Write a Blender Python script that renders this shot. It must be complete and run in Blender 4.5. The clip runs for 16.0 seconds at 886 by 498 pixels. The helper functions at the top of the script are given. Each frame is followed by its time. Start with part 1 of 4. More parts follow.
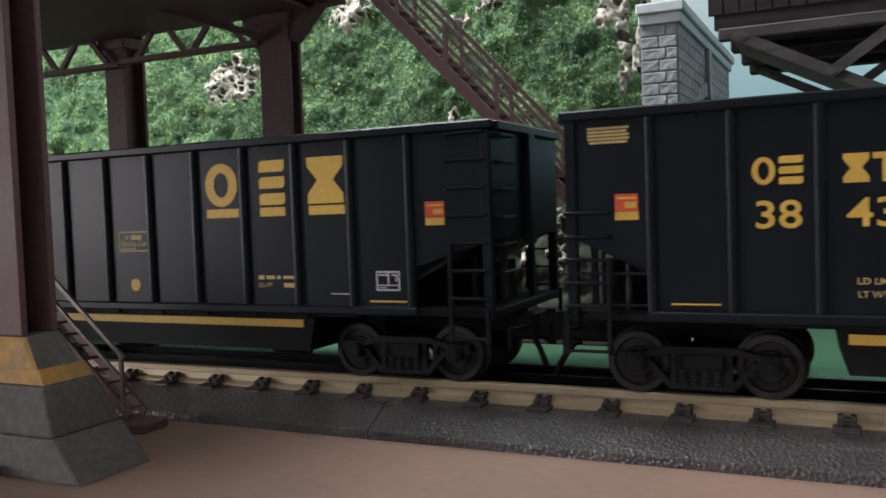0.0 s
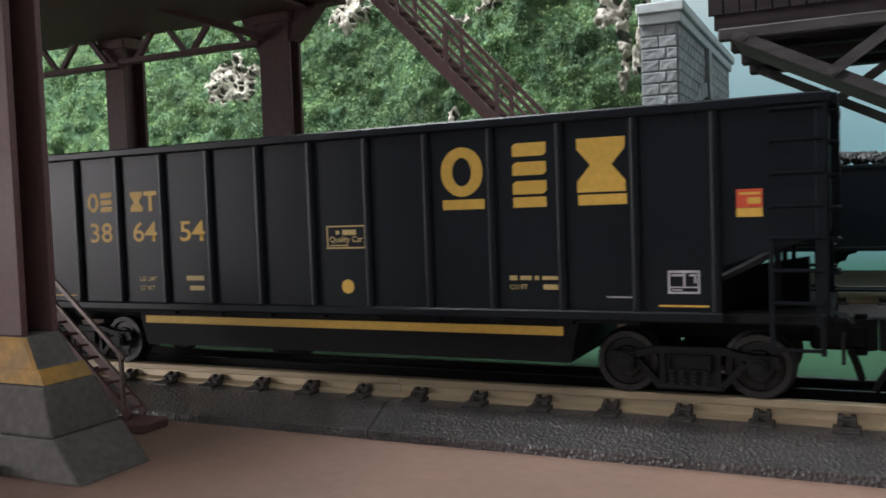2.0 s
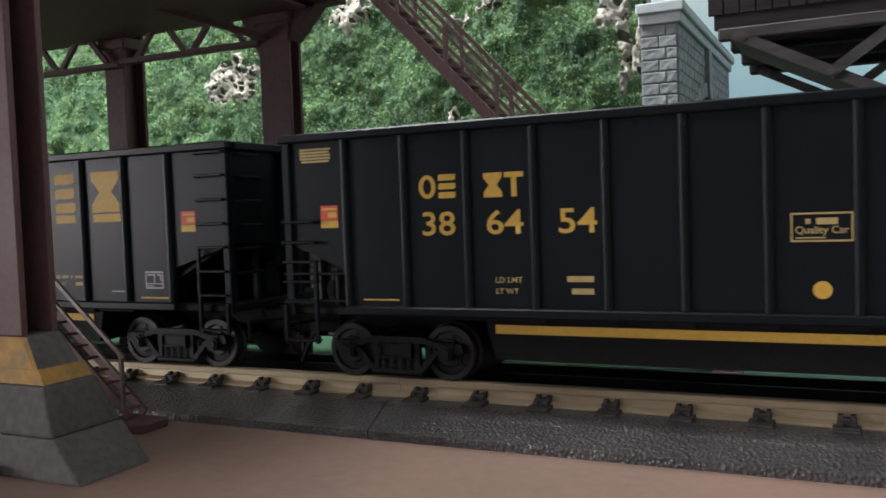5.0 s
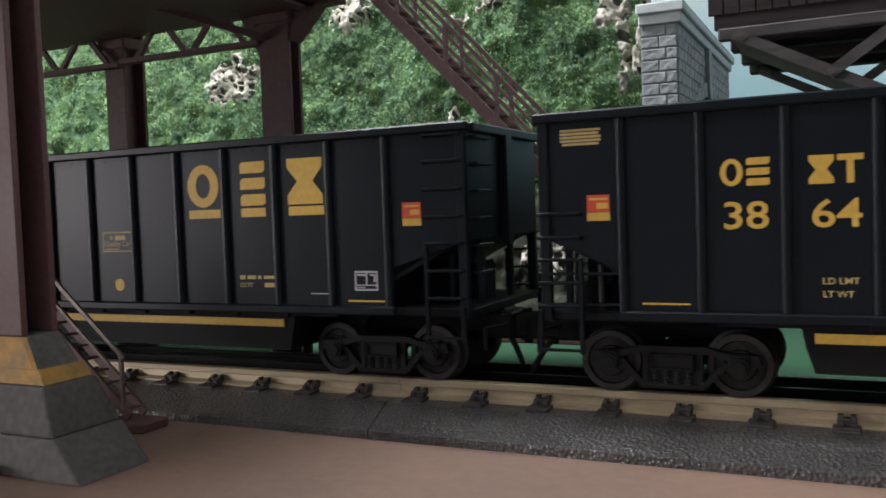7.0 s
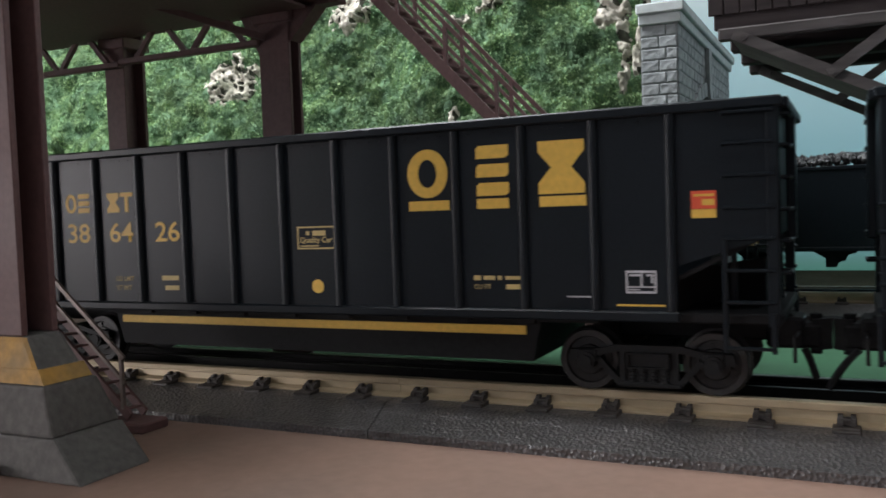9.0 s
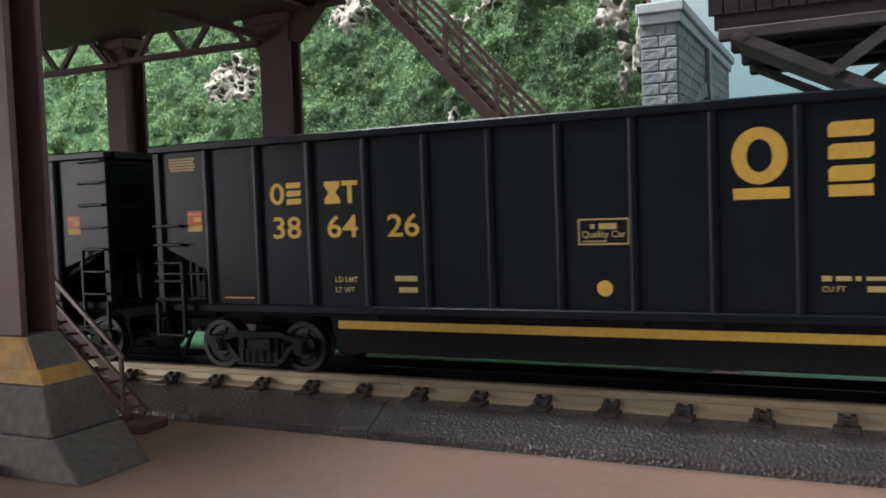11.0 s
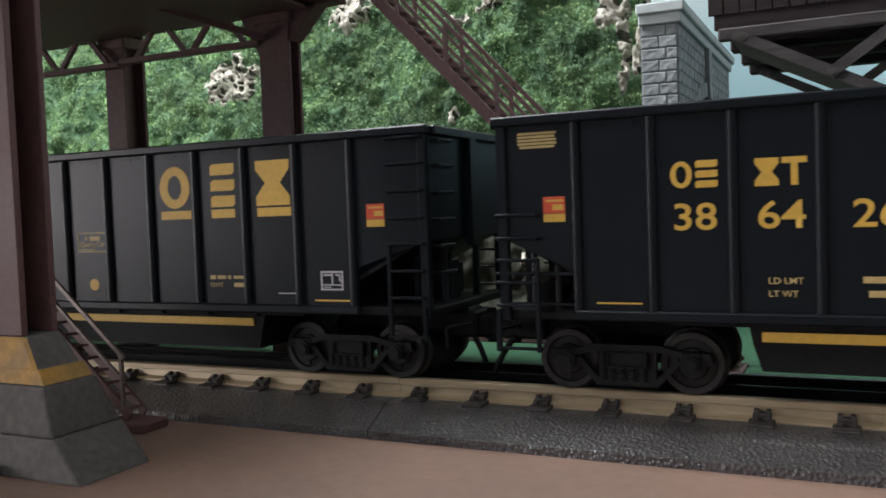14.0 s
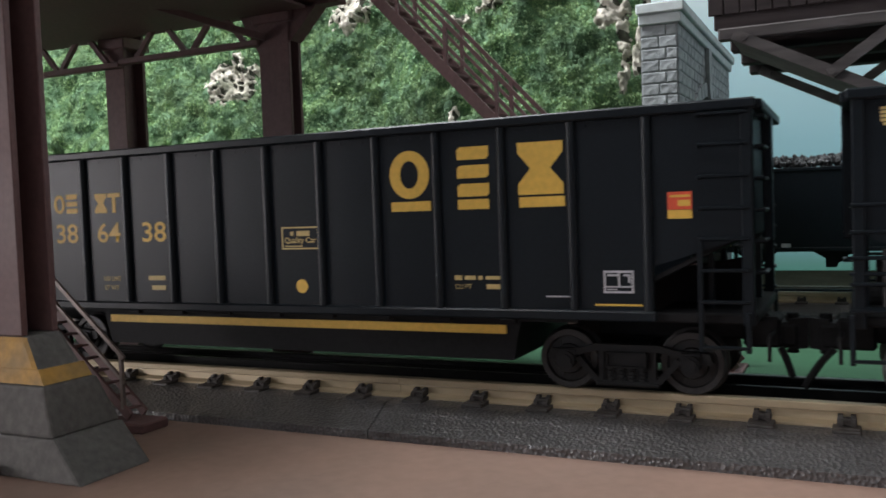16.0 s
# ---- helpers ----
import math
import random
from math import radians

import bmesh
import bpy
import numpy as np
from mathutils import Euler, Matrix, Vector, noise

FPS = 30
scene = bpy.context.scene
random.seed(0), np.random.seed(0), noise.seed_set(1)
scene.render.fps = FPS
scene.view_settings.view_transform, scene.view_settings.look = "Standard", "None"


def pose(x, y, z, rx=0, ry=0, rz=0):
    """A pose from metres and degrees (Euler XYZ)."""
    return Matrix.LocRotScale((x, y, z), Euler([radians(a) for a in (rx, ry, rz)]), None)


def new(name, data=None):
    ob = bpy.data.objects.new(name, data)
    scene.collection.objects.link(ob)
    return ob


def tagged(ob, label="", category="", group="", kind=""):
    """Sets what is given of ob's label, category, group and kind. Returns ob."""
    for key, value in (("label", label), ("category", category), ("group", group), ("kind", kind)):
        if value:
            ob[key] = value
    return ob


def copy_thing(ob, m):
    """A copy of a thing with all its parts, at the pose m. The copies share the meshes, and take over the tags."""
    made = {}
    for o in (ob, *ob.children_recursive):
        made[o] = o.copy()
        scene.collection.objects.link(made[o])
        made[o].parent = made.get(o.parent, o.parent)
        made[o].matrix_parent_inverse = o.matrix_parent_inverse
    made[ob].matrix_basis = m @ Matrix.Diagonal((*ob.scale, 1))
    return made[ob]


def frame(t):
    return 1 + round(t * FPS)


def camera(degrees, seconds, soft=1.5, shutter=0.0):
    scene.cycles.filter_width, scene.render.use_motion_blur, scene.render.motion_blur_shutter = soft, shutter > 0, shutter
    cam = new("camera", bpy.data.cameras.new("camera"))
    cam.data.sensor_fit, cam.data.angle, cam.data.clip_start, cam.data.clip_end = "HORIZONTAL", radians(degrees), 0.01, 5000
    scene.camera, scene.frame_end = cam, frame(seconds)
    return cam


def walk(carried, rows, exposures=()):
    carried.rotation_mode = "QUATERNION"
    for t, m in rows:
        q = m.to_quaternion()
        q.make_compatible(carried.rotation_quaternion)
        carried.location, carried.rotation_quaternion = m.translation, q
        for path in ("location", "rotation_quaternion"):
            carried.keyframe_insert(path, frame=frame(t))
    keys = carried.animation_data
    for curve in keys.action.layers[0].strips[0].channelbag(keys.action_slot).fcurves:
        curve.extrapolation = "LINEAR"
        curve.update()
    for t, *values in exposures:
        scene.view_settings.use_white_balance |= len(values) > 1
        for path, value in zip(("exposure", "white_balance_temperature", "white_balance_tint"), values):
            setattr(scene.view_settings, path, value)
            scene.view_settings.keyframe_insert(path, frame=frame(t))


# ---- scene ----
cam = camera(54.28, 16.0, soft=1.7, shutter=0.45)
EYE = pose(0.12466, -0.25587, 0.05926, 87.339, 2.040, 25.371)
walk(cam, [(0.0, EYE), (16.0, EYE)], exposures=[(0.0, 0.0), (16.0, 0.0)])

# ---- light: a basement room lit by unseen ceiling panels over layout and aisle and a window behind the aisle ----
world = bpy.data.worlds.new("room_air")
scene.world = world
world.use_nodes = True
world.node_tree.nodes["Background"].inputs["Color"].default_value = (0.75, 0.86, 1.0, 1)
world.node_tree.nodes["Background"].inputs["Strength"].default_value = 0.02


def panel_lamp(x, y, z, sx, sy, watts, colour):
    data = bpy.data.lights.new("panel_lamp", "AREA")
    data.shape, data.size, data.size_y = "RECTANGLE", sx, sy
    data.energy, data.color = watts, colour
    ob = new("panel_lamp", data)
    ob.matrix_world = pose(x, y, z)
    return ob


# the second panel is added to brighten the near car sides and track
LAMPS = [(-0.75, -0.03, 1.50, 0.60, 0.30, 11.0, (0.96, 0.97, 1.0)),
         (0.12, -0.95, 1.50, 1.20, 0.30, 5.6, (0.98, 0.97, 1.0))]
for lamp in LAMPS:
    panel_lamp(*lamp)
# daylight from the window in the west wall
day = panel_lamp(-2.58, -1.50, 0.36, 1.00, 0.72, 36.0, (1.0, 0.93, 0.94))
day.matrix_world = pose(-2.58, -1.50, 0.36, 90, 0, -90)
# unseen shaded strip light over the scenery, added to brighten the hill it faces
strip = panel_lamp(-0.78, 0.10, 0.66, 1.30, 0.07, 26.0, (0.93, 0.97, 1.0))
strip.matrix_world = pose(-0.78, 0.10, 0.66, 55, 0, 0)


# ---- materials ----
def material(name, colour, rough=0.6, metal=0.0, vary=0.25, grain=400.0, stain=30.0, bump=0.15,
             island=0.0, second=None, stretch=(1, 1, 1), each=0.0, pebble=0.0, spec=0.5, depth=0.0004, rough_vary=0.1):
    m = bpy.data.materials.new(name)
    m.use_nodes = True
    nt = m.node_tree
    n, link = nt.nodes, nt.links.new
    b = n["Principled BSDF"]
    co = n.new("ShaderNodeTexCoord")
    mp = n.new("ShaderNodeMapping")
    mp.inputs["Scale"].default_value = stretch
    link(co.outputs["Object"], mp.inputs["Vector"])
    fine, broad = n.new("ShaderNodeTexNoise"), n.new("ShaderNodeTexNoise")
    fine.inputs["Scale"].default_value, fine.inputs["Detail"].default_value = grain, 3
    broad.inputs["Scale"].default_value, broad.inputs["Detail"].default_value = stain, 4
    for t in (fine, broad):
        link(mp.outputs["Vector"], t.inputs["Vector"])
    ramp = n.new("ShaderNodeMix")
    ramp.data_type = "RGBA"
    other = second or tuple(c * (1 - vary) for c in colour)
    ramp.inputs[6].default_value, ramp.inputs[7].default_value = (*other, 1), (*colour, 1)
    stretch_v = n.new("ShaderNodeMapRange")
    stretch_v.inputs["From Min"].default_value, stretch_v.inputs["From Max"].default_value = 0.35, 0.65
    link(broad.outputs["Fac"], stretch_v.inputs["Value"])
    link(stretch_v.outputs["Result"], ramp.inputs[0])
    hsv = n.new("ShaderNodeHueSaturation")
    link(ramp.outputs[2], hsv.inputs["Color"])
    value = n.new("ShaderNodeMapRange")
    value.inputs["From Min"].default_value, value.inputs["From Max"].default_value = 0.3, 0.7
    value.inputs["To Min"].default_value, value.inputs["To Max"].default_value = 1 - vary, 1 + vary
    link(fine.outputs["Fac"], value.inputs["Value"])
    last = value.outputs["Result"]
    if island:
        geo = n.new("ShaderNodeNewGeometry")
        spread = n.new("ShaderNodeMapRange")
        spread.inputs["To Min"].default_value, spread.inputs["To Max"].default_value = 1 - island, 1 + island
        link(geo.outputs["Random Per Island"], spread.inputs["Value"])
        mul = n.new("ShaderNodeMath")
        mul.operation = "MULTIPLY"
        link(last, mul.inputs[0]), link(spread.outputs["Result"], mul.inputs[1])
        last = mul.outputs["Value"]
    if each:
        info = n.new("ShaderNodeObjectInfo")
        own = n.new("ShaderNodeMapRange")
        own.inputs["To Min"].default_value, own.inputs["To Max"].default_value = 1 - each, 1 + each
        link(info.outputs["Random"], own.inputs["Value"])
        mul2 = n.new("ShaderNodeMath")
        mul2.operation = "MULTIPLY"
        link(last, mul2.inputs[0]), link(own.outputs["Result"], mul2.inputs[1])
        last = mul2.outputs["Value"]
    link(last, hsv.inputs["Value"])
    link(hsv.outputs["Color"], b.inputs["Base Color"])
    rv = n.new("ShaderNodeMapRange")
    rv.inputs["To Min"].default_value = max(0.02, rough - rough_vary)
    rv.inputs["To Max"].default_value = min(1.0, rough + rough_vary)
    link(broad.outputs["Fac"], rv.inputs["Value"])
    link(rv.outputs["Result"], b.inputs["Roughness"])
    b.inputs["Metallic"].default_value = metal
    b.inputs["Specular IOR Level"].default_value = spec
    if bump:
        bn = n.new("ShaderNodeBump")
        bn.inputs["Strength"].default_value, bn.inputs["Distance"].default_value = bump, depth
        if pebble:
            grit = n.new("ShaderNodeTexVoronoi")
            grit.inputs["Scale"].default_value = pebble
            link(mp.outputs["Vector"], grit.inputs["Vector"])
            link(grit.outputs["Distance"], bn.inputs["Height"])
        else:
            link(fine.outputs["Fac"], bn.inputs["Height"])
        link(bn.outputs["Normal"], b.inputs["Normal"])
    return m


def glowing(name, colour, strength):
    m = bpy.data.materials.new(name)
    m.use_nodes = True
    b = m.node_tree.nodes["Principled BSDF"]
    b.inputs["Base Color"].default_value = (*colour, 1)
    b.inputs["Emission Color"].default_value = (*colour, 1)
    b.inputs["Emission Strength"].default_value = strength
    return m


BLACK = material("black_satin_paint", (0.0066, 0.0104, 0.0142), 0.38, vary=0.15, grain=900, stain=25, bump=0.03, rough_vary=0.06, spec=0.25)
SOOT = material("matt_black_plastic", (0.0115, 0.0118, 0.0128), 0.65, vary=0.2, grain=700, bump=0.05, spec=0.16)
CAST = material("cast_black_plastic", (0.011, 0.012, 0.013), 0.55, vary=0.2, grain=500, bump=0.06, spec=0.28)
WHEEL = material("blackened_wheel_steel", (0.018, 0.018, 0.018), 0.48, metal=0.3, vary=0.3, grain=500)
TREAD = material("worn_wheel_rim", (0.040, 0.039, 0.039), 0.45, metal=0.3, vary=0.25, grain=600)
YELLOW = material("yellow_print", (0.78, 0.49, 0.085), 0.55, vary=0.08, grain=500, bump=0)
PALE = material("pale_print", (0.62, 0.47, 0.19), 0.6, vary=0.1, bump=0)
WHITE = material("white_print", (0.55, 0.55, 0.58), 0.6, vary=0.1, bump=0)
RED = material("red_label", (0.74, 0.10, 0.045), 0.5, vary=0.08, bump=0)
OXIDE = material("red_oxide_steel_paint", (0.150, 0.081, 0.078), 0.62, vary=0.12, grain=500, stain=40, bump=0.06)
TAN = material("tan_rail_metal", (0.54, 0.44, 0.29), 0.42, metal=0.35, vary=0.12, grain=300, stain=18, bump=0.04, stretch=(0.3, 1, 1))
DARKRAIL = material("blackened_rail", (0.02, 0.02, 0.02), 0.35, metal=0.7, vary=0.2)
BED = material("grey_roadbed_plastic", (0.115, 0.110, 0.110), 0.33, vary=0.35, grain=950, stain=40, bump=1.0, depth=0.0006, spec=0.65, pebble=820)
TIE = material("dark_tie_plastic", (0.052, 0.045, 0.041), 0.5, vary=0.3, grain=500)
TABLE = material("tan_painted_board", (0.31, 0.195, 0.148), 0.55, vary=0.07, grain=260, stain=13, bump=0.10, second=(0.235, 0.160, 0.128))
GREEN = material("green_felt_mat", (0.018, 0.085, 0.036), 0.9, vary=0.12, grain=900, stain=30, bump=0.2)
CONCRETE = material("grey_cast_plaster", (0.135, 0.128, 0.118), 0.8, vary=0.2, grain=420, stain=55, bump=0.35)
OCHRE = material("ochre_warning_paint", (0.55, 0.30, 0.06), 0.7, vary=0.16, grain=420, stain=90, bump=0.3, second=(0.36, 0.22, 0.07))
TIMBER = material("grey_weathered_timber", (0.145, 0.128, 0.126), 0.75, vary=0.3, grain=350, stain=50, bump=0.35, stretch=(0.12, 1, 1))
TIMBER_DARK = material("dark_creosoted_timber", (0.050, 0.037, 0.037), 0.75, vary=0.3, grain=350, stain=50, bump=0.3, stretch=(0.12, 1, 1))
STONE = material("grey_cut_stone", (0.30, 0.32, 0.325), 0.85, vary=0.2, each=0.14, grain=260, stain=60, bump=0.8, depth=0.0012)
MORTAR = material("dark_stone_joint", (0.215, 0.225, 0.225), 0.9, vary=0.2, grain=200)
CAPSTONE = material("pale_capstone", (0.52, 0.56, 0.56), 0.8, vary=0.1, grain=200, bump=0.15)
ROCK = material("pale_plaster_rock", (0.48, 0.44, 0.38), 0.9, vary=0.4, grain=220, stain=90, bump=1.0, depth=0.002, second=(0.13, 0.13, 0.09))
# hill base darker than the tufts, so gaps between clumps read as shaded
TURF_SHADE = material("dark_turf_base", (0.090, 0.170, 0.080), 0.95, vary=0.30, grain=14, stain=70, bump=0, second=(0.042, 0.090, 0.044))
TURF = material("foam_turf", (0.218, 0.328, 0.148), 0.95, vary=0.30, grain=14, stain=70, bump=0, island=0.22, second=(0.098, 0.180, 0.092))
COAL = material("broken_coal", (0.035, 0.034, 0.036), 0.45, vary=0.3, grain=500, bump=0.4, island=0.5)
WALL = material("painted_wall", (0.60, 0.58, 0.56), 0.85, vary=0.05, grain=90, stain=3, bump=0.05)
EARTH = material("dark_olive_earth", (0.036, 0.034, 0.022), 1.0, spec=0.03, rough_vary=0, vary=0.3, grain=300, stain=25, bump=0.4)
DIM = material("blue_grey_wall_paint", (0.30, 0.32, 0.36), 0.85, vary=0.05, grain=90, stain=3, bump=0.05)
# paler than OXIDE: light on the front stair's handrail put into its colour
LIT_STEEL = material("worn_brown_steel", (0.21, 0.165, 0.145), 0.45, metal=0.3, vary=0.25, grain=400, bump=0.05)
# dark tone that paints shade on the hill foot and in rock hollows
HILL_SHADE = material("bare_dark_earth_bank", (0.050, 0.052, 0.040), 0.95, spec=0.05, vary=0.35, grain=200, stain=45, bump=0.5, depth=0.001)
FLOOR = material("grey_floor_paint", (0.12, 0.115, 0.11), 0.6, vary=0.1, grain=60, stain=4, bump=0.05)
FROST = glowing("frosted_window", (0.90, 0.95, 1.0), 0.18)
PANEL = glowing("lamp_panel_diffuser", (0.95, 0.97, 1.0), 1.2)


def sky_material():
    m = bpy.data.materials.new("painted_sky")
    m.use_nodes = True
    n, link = m.node_tree.nodes, m.node_tree.links.new
    b = n["Principled BSDF"]
    co, sep, ramp = n.new("ShaderNodeTexCoord"), n.new("ShaderNodeSeparateXYZ"), n.new("ShaderNodeValToRGB")
    rng, cloud = n.new("ShaderNodeMapRange"), n.new("ShaderNodeTexNoise")
    cloud.inputs["Scale"].default_value = 3.0
    link(co.outputs["Object"], sep.inputs[0])
    add = n.new("ShaderNodeMath")
    add.operation = "MULTIPLY_ADD"
    link(cloud.outputs["Fac"], add.inputs[0])
    add.inputs[1].default_value = 0.03
    link(sep.outputs["Z"], add.inputs[2])
    rng.inputs["From Min"].default_value, rng.inputs["From Max"].default_value = 0.0, 0.32
    link(add.outputs[0], rng.inputs["Value"])
    link(rng.outputs["Result"], ramp.inputs["Fac"])
    stops = ramp.color_ramp.elements
    stops[0].position, stops[0].color = 0.0, (0.07, 0.24, 0.18, 1)
    stops[1].position, stops[1].color = 1.0, (0.80, 0.86, 0.88, 1)
    for place, tone in ((0.045, (0.12, 0.29, 0.26, 1)), (0.12, (0.20, 0.40, 0.45, 1)), (0.42, (0.28, 0.49, 0.55, 1)), (0.72, (0.46, 0.65, 0.71, 1))):
        stops.new(place).color = tone
    link(ramp.outputs["Color"], b.inputs["Base Color"])
    # the board also glows in its own paint colours, to look brighter lit
    link(ramp.outputs["Color"], b.inputs["Emission Color"])
    b.inputs["Emission Strength"].default_value = 0.44
    b.inputs["Roughness"].default_value = 0.9
    return m


SKY = sky_material()

# ---- mesh helpers; all sizes below are millimetres of the model railway ----
MM = 0.001


def at(x=0, y=0, z=0, rx=0, ry=0, rz=0):
    return pose(x * MM, y * MM, z * MM, rx, ry, rz)


def box(bm, x0, x1, y0, y1, z0, z1, bevel=0.0):
    made = bmesh.ops.create_cube(bm, size=1.0)["verts"]
    for v in made:
        v.co = Vector((x0 + (v.co.x + 0.5) * (x1 - x0), y0 + (v.co.y + 0.5) * (y1 - y0), z0 + (v.co.z + 0.5) * (z1 - z0)))
    if bevel:
        edges = list({e for v in made for e in v.link_edges})
        bmesh.ops.bevel(bm, geom=edges, offset=bevel, segments=1, affect="EDGES", profile=0.5)
    return made


def bar(bm, a, b, w, h, up=(0, 0, 1)):
    """A squared bar from a to b, w wide and h high."""
    a, b = Vector(a), Vector(b)
    d = (b - a).normalized()
    side = d.cross(Vector(up))
    side = side.normalized() if side.length > 1e-6 else Vector((1, 0, 0))
    top = side.cross(d).normalized()
    vs = []
    for p in (a, b):
        for sx, sz in ((-1, -1), (1, -1), (1, 1), (-1, 1)):
            vs.append(bm.verts.new(p + side * sx * w / 2 + top * sz * h / 2))
    for f in ((0, 1, 2, 3), (7, 6, 5, 4), (0, 4, 5, 1), (1, 5, 6, 2), (2, 6, 7, 3), (3, 7, 4, 0)):
        bm.faces.new([vs[i] for i in f])


def rod(bm, a, b, r, seg=8):
    a, b = Vector(a), Vector(b)
    m = Matrix.Translation((a + b) / 2) @ (b - a).to_track_quat("Z", "Y").to_matrix().to_4x4()
    bmesh.ops.create_cone(bm, cap_ends=True, segments=seg, radius1=r, radius2=r, depth=(b - a).length, matrix=m)


def prism(bm, pts, y0, y1):
    """Extrudes an outline of (x, z) from y0 to y1."""
    near = [bm.verts.new((x, y0, z)) for x, z in pts]
    far = [bm.verts.new((x, y1, z)) for x, z in pts]
    bm.faces.new(near), bm.faces.new(far[::-1])
    n = len(pts)
    for i in range(n):
        bm.faces.new((near[i], far[i], far[(i + 1) % n], near[(i + 1) % n]))


def loft(bm, rings):
    """Closed solid through rings of equal count."""
    vs = [[bm.verts.new(p) for p in ring] for ring in rings]
    n = len(rings[0])
    for a, b in zip(vs, vs[1:]):
        for i in range(n):
            bm.faces.new((a[i], a[(i + 1) % n], b[(i + 1) % n], b[i]))
    bm.faces.new(vs[0][::-1]), bm.faces.new(vs[-1])


def finish(bm, name, mat, smooth=False):
    bmesh.ops.recalc_face_normals(bm, faces=bm.faces)
    bmesh.ops.scale(bm, vec=(MM, MM, MM), verts=bm.verts)
    me = bpy.data.meshes.new(name)
    bm.to_mesh(me)
    bm.free()
    me.materials.append(mat)
    if smooth:
        me.polygons.foreach_set("use_smooth", [True] * len(me.polygons))
    return me


def part(name, bm, mat, parent, label="", smooth=False):
    ob = new(name, finish(bm, name, mat, smooth))
    ob.parent = parent
    if label:
        tagged(ob, label)
    return ob


def again(ob, m, parent=None):
    """The same mesh once more under a thing, at the pose m."""
    c = new(ob.name.split(".")[0], ob.data)
    c.parent, c.matrix_basis = parent or ob.parent, m
    if "label" in ob:
        c["label"] = ob["label"]
    return c


def thing(name, label, category, group="", kind="", m=None):
    ob = new(name)
    ob.empty_display_size = 0.01
    if m is not None:
        ob.matrix_basis = m
    return tagged(ob, label, category, group, kind)


def boxpart(name, parent, mat, x0, x1, y0, y1, z0, z1, bevel=0.0, label=""):
    bm = bmesh.new()
    box(bm, x0, x1, y0, y1, z0, z1, bevel)
    return part(name, bm, mat, parent, label)


# ---- the room ----
def solid(name, mat, x0, x1, y0, y1, z0, z1, label, category, bevel=0.0):
    bm = bmesh.new()
    box(bm, x0, x1, y0, y1, z0, z1, bevel)
    return tagged(new(name, finish(bm, name, mat)), label, category, kind="structure")


solid("floor", FLOOR, -2600, 2600, -2100, 1800, -960, -900, "grey painted basement floor", "floor")
solid("ceiling", WALL, -2600, 2600, -2100, 1800, 1560, 1620, "plain white ceiling of the layout room", "ceiling")
solid("wall_south", DIM, -2600, 2600, -2160, -2100, -900, 1560, "plain dark wall behind the aisle", "wall")
for wy0, wy1, wz0, wz1 in ((-2100, -2010, -900, 1560), (-990, 1800, -900, 1560), (-2010, -990, -900, -10), (-2010, -990, 730, 1560)):
    solid("wall_west", DIM, -2660, -2600, wy0, wy1, wz0, wz1, "plain dark side wall with a window opening", "wall")
solid("window_1", PANEL, -2645, -2630, -2010, -990, -10, 730, "bright frosted window in the wall", "window")
for wy0, wy1, wz0, wz1 in ((-2100, -1500, -900, 1560), (-300, 1800, -900, 1560), (-1500, -300, -900, -300), (-1500, -300, 700, 1560)):
    solid("wall_east", DIM, 2600, 2660, wy0, wy1, wz0, wz1, "plain dark side wall with a window opening", "wall")
solid("window_2", FROST, 2630, 2645, -1500, -300, -300, 700, "bright frosted window in the wall", "window")
solid("wall_north", WALL, -2600, 2600, 1800, 1860, -900, 1560, "plain pale wall behind the backdrop", "wall")
solid("backdrop", SKY, -2590, 2590, 648, 660, -44, 1300, "pale blue painted sky backdrop with an added glow", "backdrop")
for lx, ly, lz, sx, sy, watts, tone in LAMPS:
    fixture = thing("ceiling_light", "unseen flat white ceiling light panel with metal rim", "ceiling light", "ceiling lights", m=pose(lx, ly, 1.56))
    boxpart("frame", fixture, WALL, -sx * 500 - 20, sx * 500 + 20, -sy * 500 - 20, sy * 500 + 20, -25, 0, 4)
    boxpart("diffuser", fixture, PANEL, -sx * 500, sx * 500, -sy * 500, sy * 500, -29, -25, 0, "white glowing diffuser")
    fixture.children[0]["label"] = "white metal rim"

# made-up fixture, out of view, around the added hill lamp
strip_light = thing("strip_light", "long shaded strip light hung from the ceiling, unseen and added", "strip light", m=pose(-0.78, 0.10, 0.66))
boxpart("reflector", strip_light, WALL, -670, 670, -60, -22, -42, 70, 3, "white metal reflector")
for hx in (-560, 560):
    bm = bmesh.new()
    rod(bm, (hx, -40, 65), (hx, -40, 900), 5, 8)
    part("hanger_rod", bm, WALL, strip_light, "thin hanger rod")

table = thing("layout_table", "large tan-painted board table carrying the railway", "table")
boxpart("tabletop", table, TABLE, -1700, 1700, -420, 647, -44, -14, 2, "tan painted board top")
for tx in (-1600, 1600):
    for ty in (-340, 580):
        boxpart("leg", table, WALL, tx - 40, tx + 40, ty - 40, ty + 40, -900, -44, 3)
solid("green_mat", GREEN, -1650, 1650, 72, 284, -14, -12.6, "flat green felt ground mat behind the track", "ground")

solid("earth_strip", EARTH, -1650, 1650, 399, 646, -14, -12.6, "dark olive earth behind the rear track", "ground")


